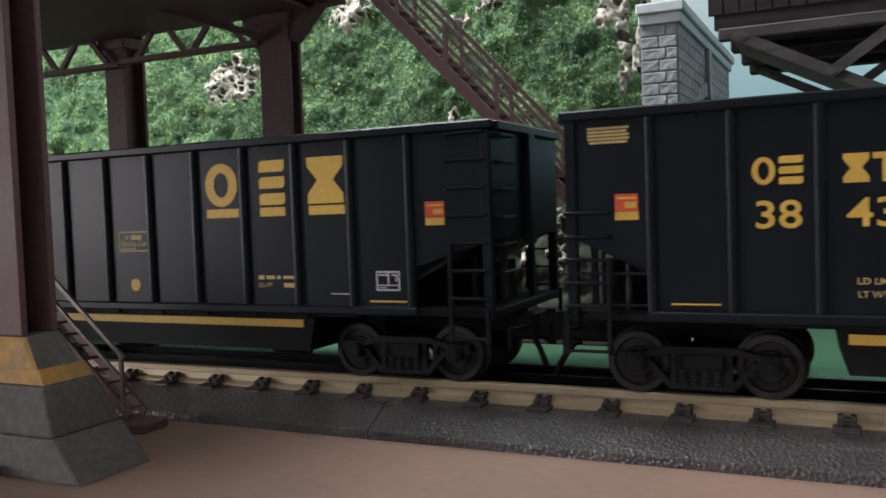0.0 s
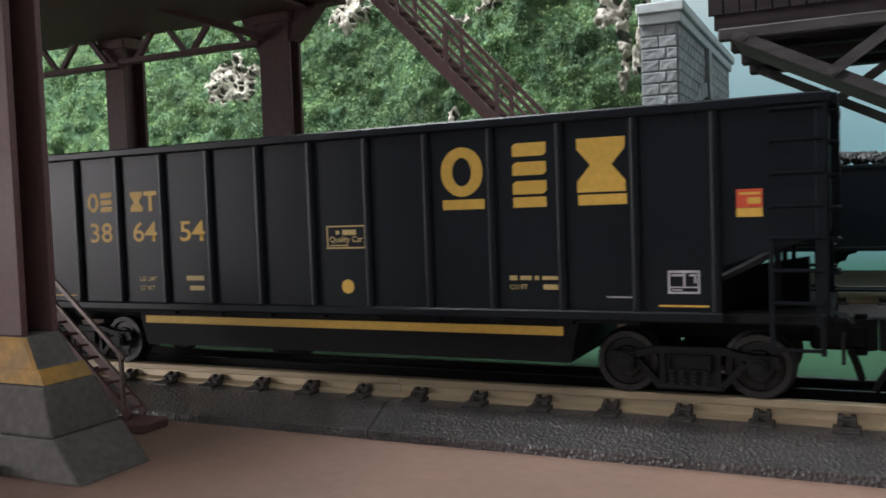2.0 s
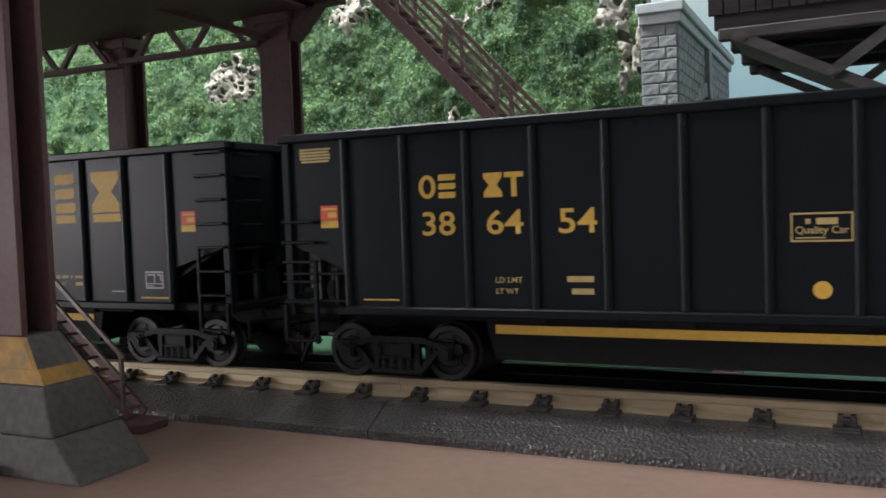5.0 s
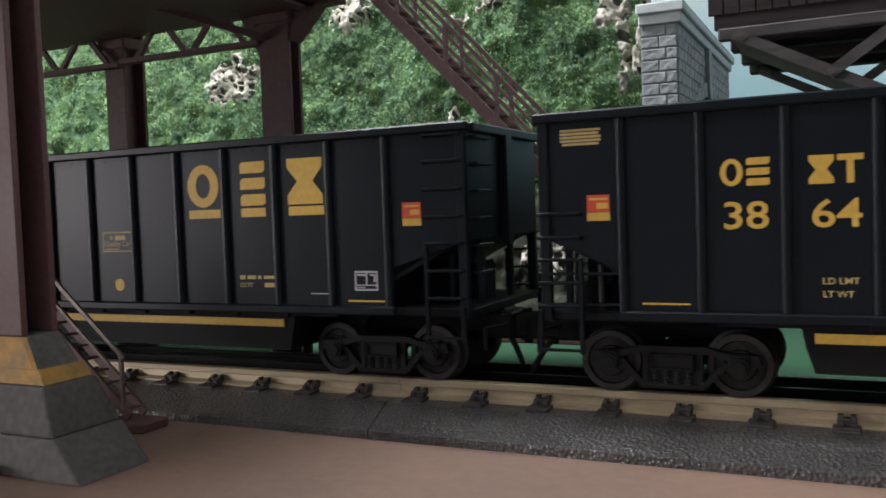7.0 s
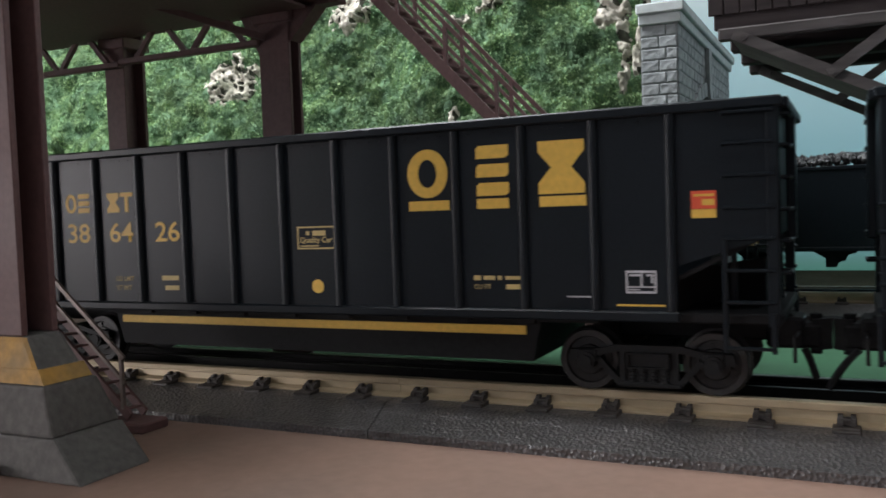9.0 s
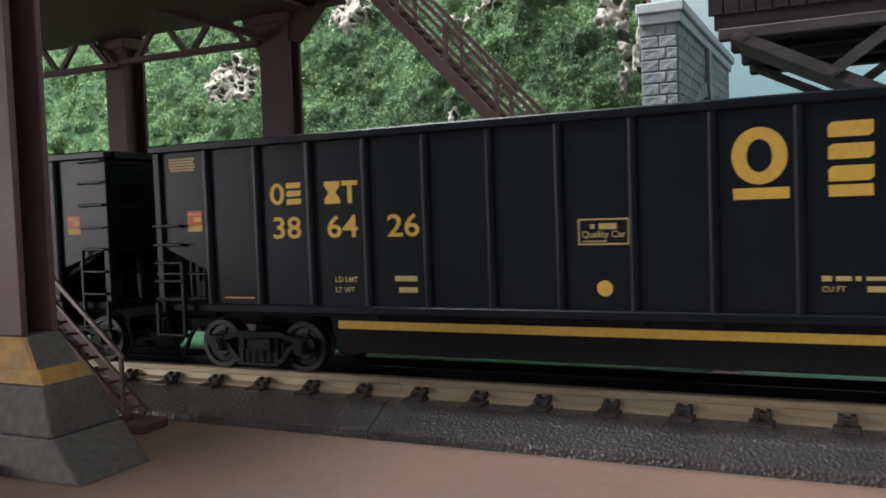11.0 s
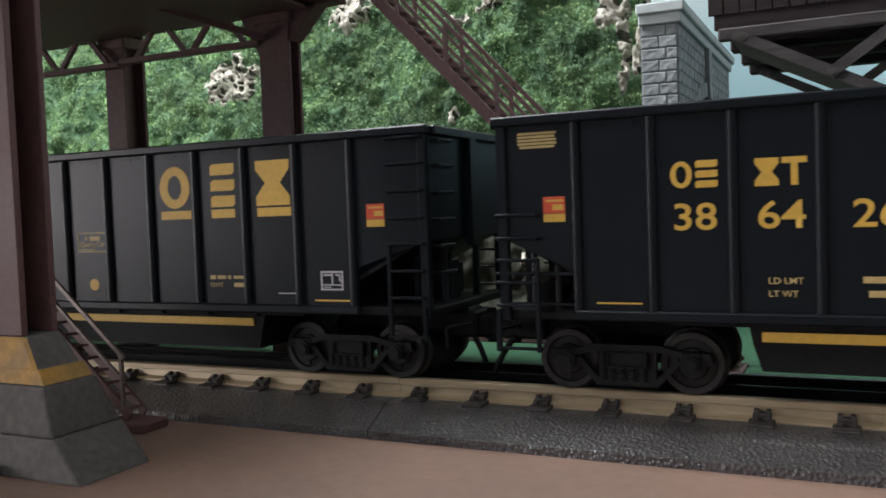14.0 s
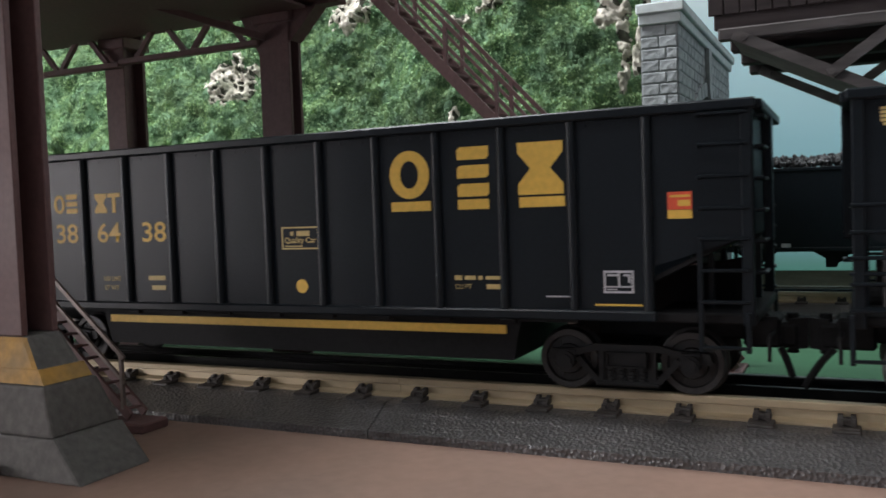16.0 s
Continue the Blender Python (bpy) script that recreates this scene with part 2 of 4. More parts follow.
# ---- track: tan rails, centre rail, tie plates, plastic roadbed ----
def rail_profile(y):
    return [(y - 3.6, -7.2), (y + 3.6, -7.2), (y + 3.6, -6.5), (y + 0.8, -5.6), (y + 0.6, -3.2), (y + 1.8, -2.7), (y + 1.8, -0.9),
            (y + 1.4, -0.5), (y - 1.4, -0.5), (y - 1.8, -0.9), (y - 1.8, -2.7), (y - 0.6, -3.2), (y - 0.8, -5.6), (y - 3.6, -6.5)]


def rail(parent, y, x0, x1, mat):
    bm = bmesh.new()
    pr = rail_profile(y)
    loft(bm, [[(x0, a, z) for a, z in pr], [(x1, a, z) for a, z in pr]])
    return part("rail", bm, mat, parent)


def track(name, label, y, sections, ties, x_ties):
    tr = thing(name, label, "railway track", m=at(0, y, 0))
    for x0, x1 in sections:
        bm = bmesh.new()
        prof = [(-51.6, -14), (-51.6, -11.3), (-32, -7.9), (-29, -7.3), (29, -7.3), (32, -7.9), (51.6, -11.3), (51.6, -14)]
        loft(bm, [[(x0 + 0.2 - (0.25 * (a + 30)), a, z) for a, z in prof], [(x1 - 0.2 - (0.25 * (a + 30)), a, z) for a, z in prof]])
        part("roadbed", bm, BED, tr, "dark grey grainy plastic roadbed")
        for ry in (-17.6, 17.6):
            rail(tr, ry, x0 + 0.15, x1 - 0.15, TAN if ry < 0 or y > 100 else DARKRAIL)
        bm = bmesh.new()
        box(bm, x0 + 0.1, x1 - 0.1, -0.9, 0.9, -7.2, -0.6, 0.2)
        part("centre_rail", bm, DARKRAIL, tr, "blackened centre rail")
    bm = bmesh.new()
    box(bm, -3.8, 3.8, -27.6, 27.6, -7.8, -6.4, 0.4)
    tie = part("tie", bm, TIE, tr, "dark plastic tie")
    tie.matrix_basis = at(x_ties, 0, 0)
    bm = bmesh.new()
    box(bm, -3.8, 3.8, -8.0, -1.9, -7.3, -6.2, 0.3)
    knob = [(-5.4, -6.2), (-5.4, -5.1), (-4.6, -4.7), (-3.3, -4.7), (-2.9, -3.7), (-0.75, -3.5), (-0.75, -5.2), (-2.4, -6.2)]
    for sx in (-1.7, 1.7):
        loft(bm, [[(sx - 0.7, a, z) for a, z in knob], [(sx + 0.7, a, z) for a, z in knob]])
    box(bm, -2.6, 2.6, -4.6, -0.9, -6.2, -4.3, 0.3)
    clip = part("rail_clip", bm, TIE, tr, "moulded rail clip")
    clip.matrix_basis = at(x_ties, -17.6, 0)
    for i in range(ties):
        x = x_ties + 22.75 * i
        if i:
            again(tie, at(x, 0, 0))
            again(clip, at(x, -17.6, 0))
        again(clip, at(x, 17.6, 0, 0, 0, 180))
    return tr


track("railway_track", "tan-railed track on grey plastic roadbed with dark ties", 33,
      [(-873, -623), (-623, -323), (-323, -23), (-23, 277), (277, 577), (577, 1100)], 60, -492)
track("railway_track", "tan-railed rear track leading into the tunnel", 345,
      [(-130, 80), (80, 380), (380, 980)], 30, -110)


# ---- hopper cars ----
HALF = 164.5
RIBS = [-138.7 + 22.8 * i for i in range(13)]


def ring_shape(bm, x0, x1, z0, z1, thick, y0, y1, n=28):
    """A plain flat ring."""
    cx, cz, rx, rz = (x0 + x1) / 2, (z0 + z1) / 2, (x1 - x0) / 2, (z1 - z0) / 2
    loops = []
    for yy in (y0, y1):
        for k in (0, thick):
            loops.append([bm.verts.new((cx + (rx - k) * math.cos(2 * math.pi * i / n), yy, cz + (rz - k * 0.85) * math.sin(2 * math.pi * i / n))) for i in range(n)])
    for a, b in ((0, 1), (2, 3), (0, 2), (1, 3)):
        for i in range(n):
            j = (i + 1) % n
            bm.faces.new((loops[a][i], loops[a][j], loops[b][j], loops[b][i]))


def stacked_shape(bm, x0, x1, z0, z1, y0, y1):
    """Three plain bars one above the other."""
    w, h = x1 - x0, z1 - z0
    for k in range(3):
        a = z0 + h * (0.37 * k)
        prism(bm, [(x0, a), (x1 - 0.1 * w, a), (x1, a + 0.06 * h), (x1, a + 0.26 * h), (x0 + 0.1 * w, a + 0.26 * h), (x0, a + 0.2 * h)], y0, y1)


def hourglass_shape(bm, x0, x1, z0, z1, y0, y1):
    c, w, h = (x0 + x1) / 2, x1 - x0, z1 - z0
    m = (z0 + z1) / 2
    prism(bm, [(x0, z1), (x1, z1), (x1, z1 - 0.2 * h), (c + 0.22 * w, m), (x1, z0 + 0.2 * h), (x1, z0), (x0, z0), (x0, z0 + 0.2 * h), (c - 0.22 * w, m), (x0, z1 - 0.2 * h)], y0, y1)


def letters(body, x0, x1, z0, z1):
    """Built-in font, fitted to a rectangle on the car's near side."""
    cu = bpy.data.curves.new("lettering", "FONT")
    cu.body, cu.offset, cu.extrude, cu.resolution_u = body, 0.013, 0.0, 3
    ob = bpy.data.objects.new("lettering", cu)
    scene.collection.objects.link(ob)
    bpy.context.view_layer.update()
    me = bpy.data.meshes.new_from_object(ob.evaluated_get(bpy.context.evaluated_depsgraph_get()))
    bpy.data.objects.remove(ob)
    bm = bmesh.new()
    bm.from_mesh(me)
    bpy.data.meshes.remove(me)
    xs, ys = [v.co.x for v in bm.verts], [v.co.y for v in bm.verts]
    a, b, c, d = min(xs), max(xs), min(ys), max(ys)
    for v in bm.verts:
        v.co = Vector((x0 + (v.co.x - a) / (b - a) * (x1 - x0), -0.12, z0 + (v.co.y - c) / (d - c) * (z1 - z0)))
    return bm


def plate(bm, x0, x1, z0, z1, y=-0.12):
    box(bm, x0, x1, y, 0.05, z0, z1)


def side_outline():
    """The side sheet: full depth between the end ribs, cut up on a slope in both end bays."""
    return [(-HALF, 49.5), (-140, 39.0), (-140, 26.5), (136, 26.5), (136, 40.0), (HALF, 49.0), (HALF, 85), (-HALF, 85)]


def make_truck(car, cx):
    truck = new("truck")
    truck.parent, truck.matrix_basis = car, at(cx, 33, 0)
    tagged(truck, "black cast four-wheel truck")
    # side frames: a cast arch with journal boxes, springs and struts
    for side in (-1, 1):
        bm = bmesh.new()
        y = side * 21.5
        a, b = y - 1.2, y + 1.2
        prism(bm, [(-26, 10.0), (-25, 12.8), (-15, 13.4), (-10, 14.8), (10, 14.8), (15, 13.4), (25, 12.8), (26, 10.0), (24, 9.0), (16.5, 11.0), (10.5, 12.6),
                   (-10.5, 12.6), (-16.5, 11.0), (-24, 9.0)], a, b)
        for s in (-1, 1):
            bar(bm, (s * 16.0, y, 10.2), (s * 9.0, y, 2.6), 1.9, 2.4, up=(0, 1, 0))
            rod(bm, (s * 19.5, y - 2.4, 9.4), (s * 19.5, y + 2.2, 9.4), 2.9, 14)
            rod(bm, (s * 19.5, y - 3.0, 9.4), (s * 19.5, y - 2.4, 9.4), 1.9, 12)
            box(bm, s * 19.5 - 3.3, s * 19.5 + 3.3, y - 1.6, y + 1.6, 9.0, 13.2, 0.5)
            bar(bm, (s * 8.2, y, 2.6), (s * 8.2, y, 13), 1.7, 2.2, up=(0, 1, 0))
        box(bm, -10, 10, y - 1.6, y + 1.6, 1.6, 3.2, 0.4)
        for sx in (-5.0, -1.7, 1.7, 5.0):
            for k in range(4):
                rod(bm, (sx, y, 3.2 + 1.2 * k), (sx, y, 4.0 + 1.2 * k), 1.3, 8)
        box(bm, -6.4, 6.4, y - 1.6, y + 1.6, 7.6, 12.6, 0.4)
        box(bm, -8.2, 8.2, y - 0.4, y + 0.4, 2.4, 12.8)
        for z0 in (7.6, 11.9):
            box(bm, -6.4, 6.4, y - 2.4, y + 2.4, z0, z0 + 0.7, 0.15)
        for x0 in (-6.4, 5.7):
            box(bm, x0, x0 + 0.7, y - 2.4, y + 2.4, 8.3, 11.9, 0.15)
        part("side_frame", bm, CAST, truck, "black cast side frame")
    bm = bmesh.new()
    box(bm, -6, 6, -21, 21, 9.5, 14, 0.8)
    rod(bm, (0, 0, 14), (0, 0, 20), 5, 14)
    part("bolster", bm, SOOT, truck)
    for wx in (-19.5, 19.5):
        bm = bmesh.new()
        prof = [(1.0, -20.2), (4.6, -20.2), (5.0, -19.4), (7.2, -19.2), (7.6, -20.0), (9.4, -20.0), (9.7, -19.6), (9.75, -16.2), (10.6, -15.6), (10.6, -14.9), (9.2, -14.4), (1.6, -14.4)]
        n = 32
        for mirror in (1, -1):
            rows = [[bm.verts.new((r * math.cos(2 * math.pi * i / n), mirror * y, r * math.sin(2 * math.pi * i / n))) for i in range(n)] for r, y in prof]
            for p, q in zip(rows, rows[1:]):
                for i in range(n):
                    bm.faces.new((p[i], p[(i + 1) % n], q[(i + 1) % n], q[i]))
        rod(bm, (0, -20.4, 0), (0, 20.4, 0), 1.6, 10)
        for i in range(3):
            ang = 2 * math.pi * i / 3
            for s in (-1, 1):
                bar(bm, (2.2 * math.cos(ang), s * 19.4, 2.2 * math.sin(ang)), (6.6 * math.cos(ang), s * 19.4, 6.6 * math.sin(ang)), 1.0, 0.7, up=(0, 1, 0))
        ws = part("wheelset", bm, WHEEL, truck, "dark steel wheelset with bright worn rims", smooth=False)
        ws.data.materials.append(TREAD)
        for p in ws.data.polygons:
            c = p.center
            r = math.hypot(c.x, c.z) / MM
            if r > 8.0:
                p.material_index = 1
        ws.matrix_basis = at(wx, 0, 9.3)
    return truck


def make_car():
    car = thing("hopper_car", "black open-top coal hopper car with yellow lettering on the rails", "railway car", "coal train on the front track")
    # sheets
    for y0, y1 in ((0, 1.2), (64.8, 66)):
        bm = bmesh.new()
        prism(bm, side_outline(), y0, y1)
        part("side_sheet", bm, BLACK, car, "black satin steel side sheet")
    for s in (-1, 1):
        bm = bmesh.new()
        box(bm, s * HALF - (1.2 if s > 0 else 0), s * HALF + (0 if s > 0 else 1.2), 0, 66, 49.0, 85)
        part("end_sheet", bm, BLACK, car)
        bm = bmesh.new()
        prism(bm, [(s * 163.5, 49.6), (s * 163.5, 51.2), (s * 112, 24.5), (s * 112, 23)], 1.2, 64.8)
        part("slope_sheet", bm, SOOT, car, "sloping end floor sheet")
        bm = bmesh.new()
        box(bm, s * HALF - 0.2, s * HALF + s * 2.4, 30, 36, 46, 85, 0.4) if s > 0 else box(bm, s * HALF - 2.4, s * HALF + 0.2, 30, 36, 46, 85, 0.4)
        part("end_post", bm, BLACK, car)
        # corner post on both sides, end sill, shear plate
        for y0 in (-1.4, 64.2):
            bm = bmesh.new()
            xa = s * 162.7
            box(bm, xa - 1.6, xa + 1.6, y0, y0 + 3.2, 23, 85, 0.4)
            part("corner_post", bm, BLACK, car)
        bm = bmesh.new()
        box(bm, *sorted((s * 136, s * 165)), 0.5, 65.5, 23.4, 26.4, 0.5)
        box(bm, *sorted((s * 112, s * 166)), 27, 39, 15, 23.4, 0.8)
        part("end_sill", bm, SOOT, car, "black end platform sill")
        for y0 in (18, 46):
            bm = bmesh.new()
            bar(bm, (s * 161, y0, 26), (s * 161, y0, 50), 2.0, 2.0, up=(1, 0, 0))
            bar(bm, (s * 150, y0, 26), (s * 150, y0, 44), 1.6, 1.6, up=(1, 0, 0))
            part("end_strut", bm, BLACK, car)
    for s in (-1, 1):
        bm = bmesh.new()
        prism(bm, [(s * 112, 23.4), (s * 158, 23.4), (s * 158, 40.5), (s * 137, 37)], 29, 37)
        part("centre_web", bm, SOOT, car, "black centre web plate")
        bm = bmesh.new()
        prism(bm, [(s * 112, 23.4), (s * 150, 23.4), (s * 150, 38), (s * 137, 35)], 54, 58)
        part("centre_web", bm, SOOT, car)
    # brake gear on one end platform
    bm = bmesh.new()
    rod(bm, (-152, 12, 31), (-152, 22, 31), 4.2, 14)
    rod(bm, (-146, 8, 36), (-146, 14, 36), 2.2, 10)
    rod(bm, (-160, 30, 29), (-143, 30, 29), 3.0, 12)
    part("brake_cylinder", bm, SOOT, car, "black brake cylinder on the end platform")
    bm = bmesh.new()
    rod(bm, (-156, 9, 26), (-156, 9, 44), 1.0, 8)
    rod(bm, (-147, 6, 26), (-147, 6, 42), 1.1, 8)
    part("brake_pipe", bm, WHEEL, car, "bare metal brake pipe")
    # top chord, side sills
    for y0 in (-2.6, 64.6):
        bm = bmesh.new()
        box(bm, -HALF - 1.0, HALF + 1.0, y0, y0 + 4.0, 84.2, 87.2, 0.5)
        part("top_chord", bm, BLACK, car)
        bm = bmesh.new()
        box(bm, -140, 137, y0 + 0.6, y0 + 3.4, 23.8, 26.9, 0.5)
        part("side_sill", bm, BLACK, car)
    for s in (-1, 1):
        bm = bmesh.new()
        box(bm, *sorted((s * (HALF - 2.0), s * (HALF + 2.4))), 1.4, 64.6, 84.0, 87.0, 0.4)
        part("end_chord", bm, BLACK, car)
    # ribs
    bm = bmesh.new()
    pr = [(-1.5 * math.cos(math.pi * i / 10), -1.7 * math.sin(math.pi * i / 10) ** 0.6) for i in range(11)]
    loft(bm, [[(x, y, 26.9) for x, y in pr], [(x, y, 84.2) for x, y in pr]])
    rib = part("rib", bm, BLACK, car)
    rib.matrix_basis = at(RIBS[0], 0, 0)
    for i, x in enumerate(RIBS):
        if i:
            again(rib, at(x, 0, 0))
        again(rib, at(x, 66, 0, 0, 0, 180))
    # rivets below the chord
    bm = bmesh.new()
    for x in RIBS[:-1] + [-163.0]:
        for k in range(4):
            rx = x + 4.6 + k * 4.4
            box(bm, rx - 0.35, rx + 0.35, -0.25, 0.02, 82.4, 83.1, 0.15)
    tagged(part("rivet_row", bm, BLACK, car), kind="stuff")
    # bathtub floor between the trucks and its yellow stripe
    bm = bmesh.new()
    loft(bm, [[(-90, y, 22.5), (-89, y, 17), (-86.5, y, 9.4), (89.5, y, 9.4), (91, y, 17), (92.5, y, 22.5)] for y in (4.8, 61.2)])
    part("tub", bm, SOOT, car, "black tub floor")
    bm = bmesh.new()
    box(bm, -112, 112, 2, 64, 22.5, 24.0)
    part("floor_sheet", bm, SOOT, car)
    bm = bmesh.new()
    box(bm, -86.5, 87.4, 4.2, 4.9, 18.0, 20.9, 0.1)
    part("stripe", bm, YELLOW, car, "yellow safety stripe")
    bm = bmesh.new()
    box(bm, -2.6, 2.6, 1.0, 4.0, 22.0, 23.7, 0.3)
    lug = part("sill_lug", bm, SOOT, car)
    lug.matrix_basis = at(RIBS[3], 0, 0)
    for x in RIBS[4:11]:
        again(lug, at(x, 0, 0))
    # ladders: full height at the leading corner, low at the trailing one
    for name, x0, x1, rungs, low, top in (("ladder", 149.8, 162.7, [83.4, 74.8, 65.8, 56.8, 48.0, 39.0, 30.0, 17.0], 15.6, 48.5),
                                         ("ladder", -164.5, -151.4, [56.4, 49.2, 42.3, 35.3, 28.2, 14.6], 13.4, 43.0)):
        for flip in (0, 1):
            lad = new(name)
            lad.parent = car
            lad.matrix_basis = Matrix.Identity(4) if not flip else at(0, 66, 0, 0, 0, 180)
            tagged(lad, "black wire corner ladder")
            bm = bmesh.new()
            ins = x0 if x0 > 0 else x1
            out = x1 if x0 > 0 else x0
            box(bm, ins - 0.7, ins + 0.7, -2.6, -1.0, low, top, 0.2)
            part("stile", bm, BLACK, lad)
            bm = bmesh.new()
            box(bm, out - 0.7, out + 0.7, -2.6, -1.0, low, 27, 0.2)
            part("stile", bm, BLACK, lad)
            for z in rungs:
                bm = bmesh.new()
                rod(bm, (x0, -2.4, z), (x1, -2.4, z), 0.55, 6)
                rod(bm, (ins, -2.4, z), (ins, 0, z - 0.3), 0.55, 6)
                rod(bm, (out, -2.4, z), (out, 0, z - 0.3), 0.55, 6)
                part("rung", bm, BLACK, lad)
            if x0 > 0:
                for z in rungs[:6]:
                    bm = bmesh.new()
                    rod(bm, (166.8, 3, z - 1), (166.8, 15, z - 1), 0.55, 6)
                    rod(bm, (166.8, 3, z - 1), (164, 3, z - 1), 0.5, 6)
                    rod(bm, (166.8, 15, z - 1), (164, 15, z - 1), 0.5, 6)
                    part("grab_iron", bm, BLACK, lad)
    # handrail across the trailing platform
    bm = bmesh.new()
    rod(bm, (-165, -1.0, 38.0), (-140, -1.0, 38.0), 0.5, 6)
    rod(bm, (-165, -1.0, 28.6), (-140, -1.0, 28.6), 0.5, 6)
    part("handrail", bm, BLACK, car)
    # couplers with hoses
    for s in (-1, 1):
        bm = bmesh.new()
        box(bm, *sorted((s * 158, s * 169)), 25, 41, 13.0, 22.5, 1.0)
        box(bm, *sorted((s * 166, s * 174)), 28, 38, 12.6, 20.5, 1.2)
        loft(bm, [[(s * 171, y, z) for y, z in ((28.5, 12.0), (36.5, 12.0), (36.5, 21.5), (28.5, 21.5))],
                  [(s * 176.6, y, z) for y, z in ((29.5, 12.6), (35.0, 12.6), (35.0, 22.0), (29.5, 22.0))]])
        rod(bm, (s * 172, 33, 10.6), (s * 172, 33, 23.0), 1.8, 8)
        part("coupler", bm, SOOT, car, "black knuckle coupler")
        bm = bmesh.new()
        rod(bm, (s * 167.5, 4, 19.5), (s * 167.5, 27, 18.0), 0.6, 6)
        rod(bm, (s * 167.5, 4, 19.5), (s * 167.5, 4, 12.5), 0.6, 6)
        part("uncoupling_lever", bm, SOOT, car, "bent uncoupling lever")
        bm = bmesh.new()
        rings = []
        for k in range(8):
            u = k / 7
            if s > 0:
                c = Vector((169.0 + 3.2 * u, 24 + 2 * u, 13.5 - 9.5 * u + 0.8 * math.sin(u * 3.1)))
            else:
                c = Vector((-169.5 - 8.5 * u, 24 + 2 * u, 13.5 - 12.5 * u + 1.2 * math.sin(u * 3.1)))
            rings.append([c + Vector((1.0 * math.cos(a), 1.0 * math.sin(a), 0.5 * s * math.cos(a))) for a in [q * math.pi / 3 for q in range(6)]])
        loft(bm, rings)
        part("air_hose", bm, SOOT, car, "black hanging brake hose")
    for cx in (-127, 125):
        make_truck(car, cx)
    # printed marks on the near side
    bm = bmesh.new()
    ring_shape(bm, 48.8, 63.6, 62.9, 78.9, 4.0, -0.12, 0.05)
    part("emblem", bm, YELLOW, car, "yellow ring emblem")
    bm = bmesh.new()
    stacked_shape(bm, 73.7, 84.8, 62.9, 78.9, -0.12, 0.05)
    part("emblem", bm, YELLOW, car, "yellow stacked-bar emblem")
    bm = bmesh.new()
    hourglass_shape(bm, 94.6, 109.4, 62.7, 79.0, -0.12, 0.05)
    part("emblem", bm, YELLOW, car, "yellow hourglass emblem")
    for x0, x1 in ((49.1, 63.9), (73.7, 84.6), (94.8, 109.7)):
        bm = bmesh.new()
        plate(bm, x0, x1, 58.8, 62.0)
        part("underline", bm, YELLOW, car)
    bm = bmesh.new()
    ring_shape(bm, -110.5, -104.3, 62.7, 70.5, 1.6, -0.12, 0.05, 16)
    stacked_shape(bm, -103.4, -97.2, 62.7, 70.5, -0.12, 0.05)
    hourglass_shape(bm, -87.3, -81.0, 62.4, 70.2, -0.12, 0.05)
    plate(bm, -80.2, -73.8, 68.5, 70.2)
    plate(bm, -77.9, -76.1, 62.4, 68.5)
    part("owner_mark", bm, YELLOW, car, "row of small yellow mark shapes")
    part("number", letters("38", -109.6, -97.6, 50.5, 58.4), YELLOW, car, "yellow printed digits")
    part("load_lettering", letters("LD LMT", -84.1, -75.0, 35.1, 36.9), PALE, car, "small pale yellow lettering")
    part("load_lettering", letters("LT WT", -84.0, -76.4, 31.5, 33.3), PALE, car, "small pale yellow lettering")
    bm = bmesh.new()
    plate(bm, -60.4, -52.0, 35.4, 37.2)
    plate(bm, -59.0, -52.0, 31.6, 33.4)
    part("weight_bar", bm, PALE, car, "small pale yellow bars")
    bm = bmesh.new()
    for x0, x1, z0, z1 in ((3.7, 19.4, 54.2, 54.7), (3.7, 19.4, 46.7, 47.2), (3.7, 4.2, 47.2, 54.2), (18.9, 19.4, 47.2, 54.2), (7.5, 8.8, 51.6, 53.0), (10.2, 15.6, 51.4, 53.2), (5.0, 12.5, 47.6, 48.0)):
        plate(bm, x0, x1, z0, z1)
    part("quality_plate", bm, PALE, car, "pale yellow outlined plate with bars")
    part("quality_lettering", letters("Quality Car", 4.9, 18.3, 48.3, 51.0), PALE, car, "pale yellow lettering")
    bm = bmesh.new()
    rod(bm, (11.6, -0.12, 33.5), (11.6, 0.05, 33.5), 2.45, 20)
    part("dot", bm, YELLOW, car, "yellow round dot")
    part("volume_lettering", letters("CU FT", 71.7, 77.6, 33.0, 34.6), PALE, car)
    bm = bmesh.new()
    for x0, x1, z0, z1 in ((71.7, 74.2, 35.9, 37.4), (75.2, 79.0, 36.0, 37.3), (80.0, 81.4, 36.0, 37.3), (82.6, 88.3, 36.1, 37.2), (82.8, 88.0, 33.0, 34.6)):
        plate(bm, x0, x1, z0, z1)
    part("dimension_bar", bm, PALE, car, "small pale yellow bars")
    bm = bmesh.new()
    for x0, x1, z0, z1 in ((121.1, 130.2, 38.2, 38.9), (121.1, 130.2, 32.1, 32.7), (121.1, 121.7, 32.7, 38.2), (129.6, 130.2, 32.7, 38.2), (125.5, 126.1, 34.2, 38.2),
                           (121.7, 129.6, 33.8, 34.2), (122.2, 125.5, 37.2, 37.8), (127.2, 129.2, 37.2, 37.8), (128.6, 129.2, 35.2, 37.2), (122.2, 125.2, 33.0, 33.4)):
        plate(bm, x0, x1, z0, z1)
    part("consolidated_stencil", bm, WHITE, car, "white boxed stencil")
    bm = bmesh.new()
    plate(bm, 118.3, 132.6, 28.2, 28.8)
    part("small_bar", bm, YELLOW, car)
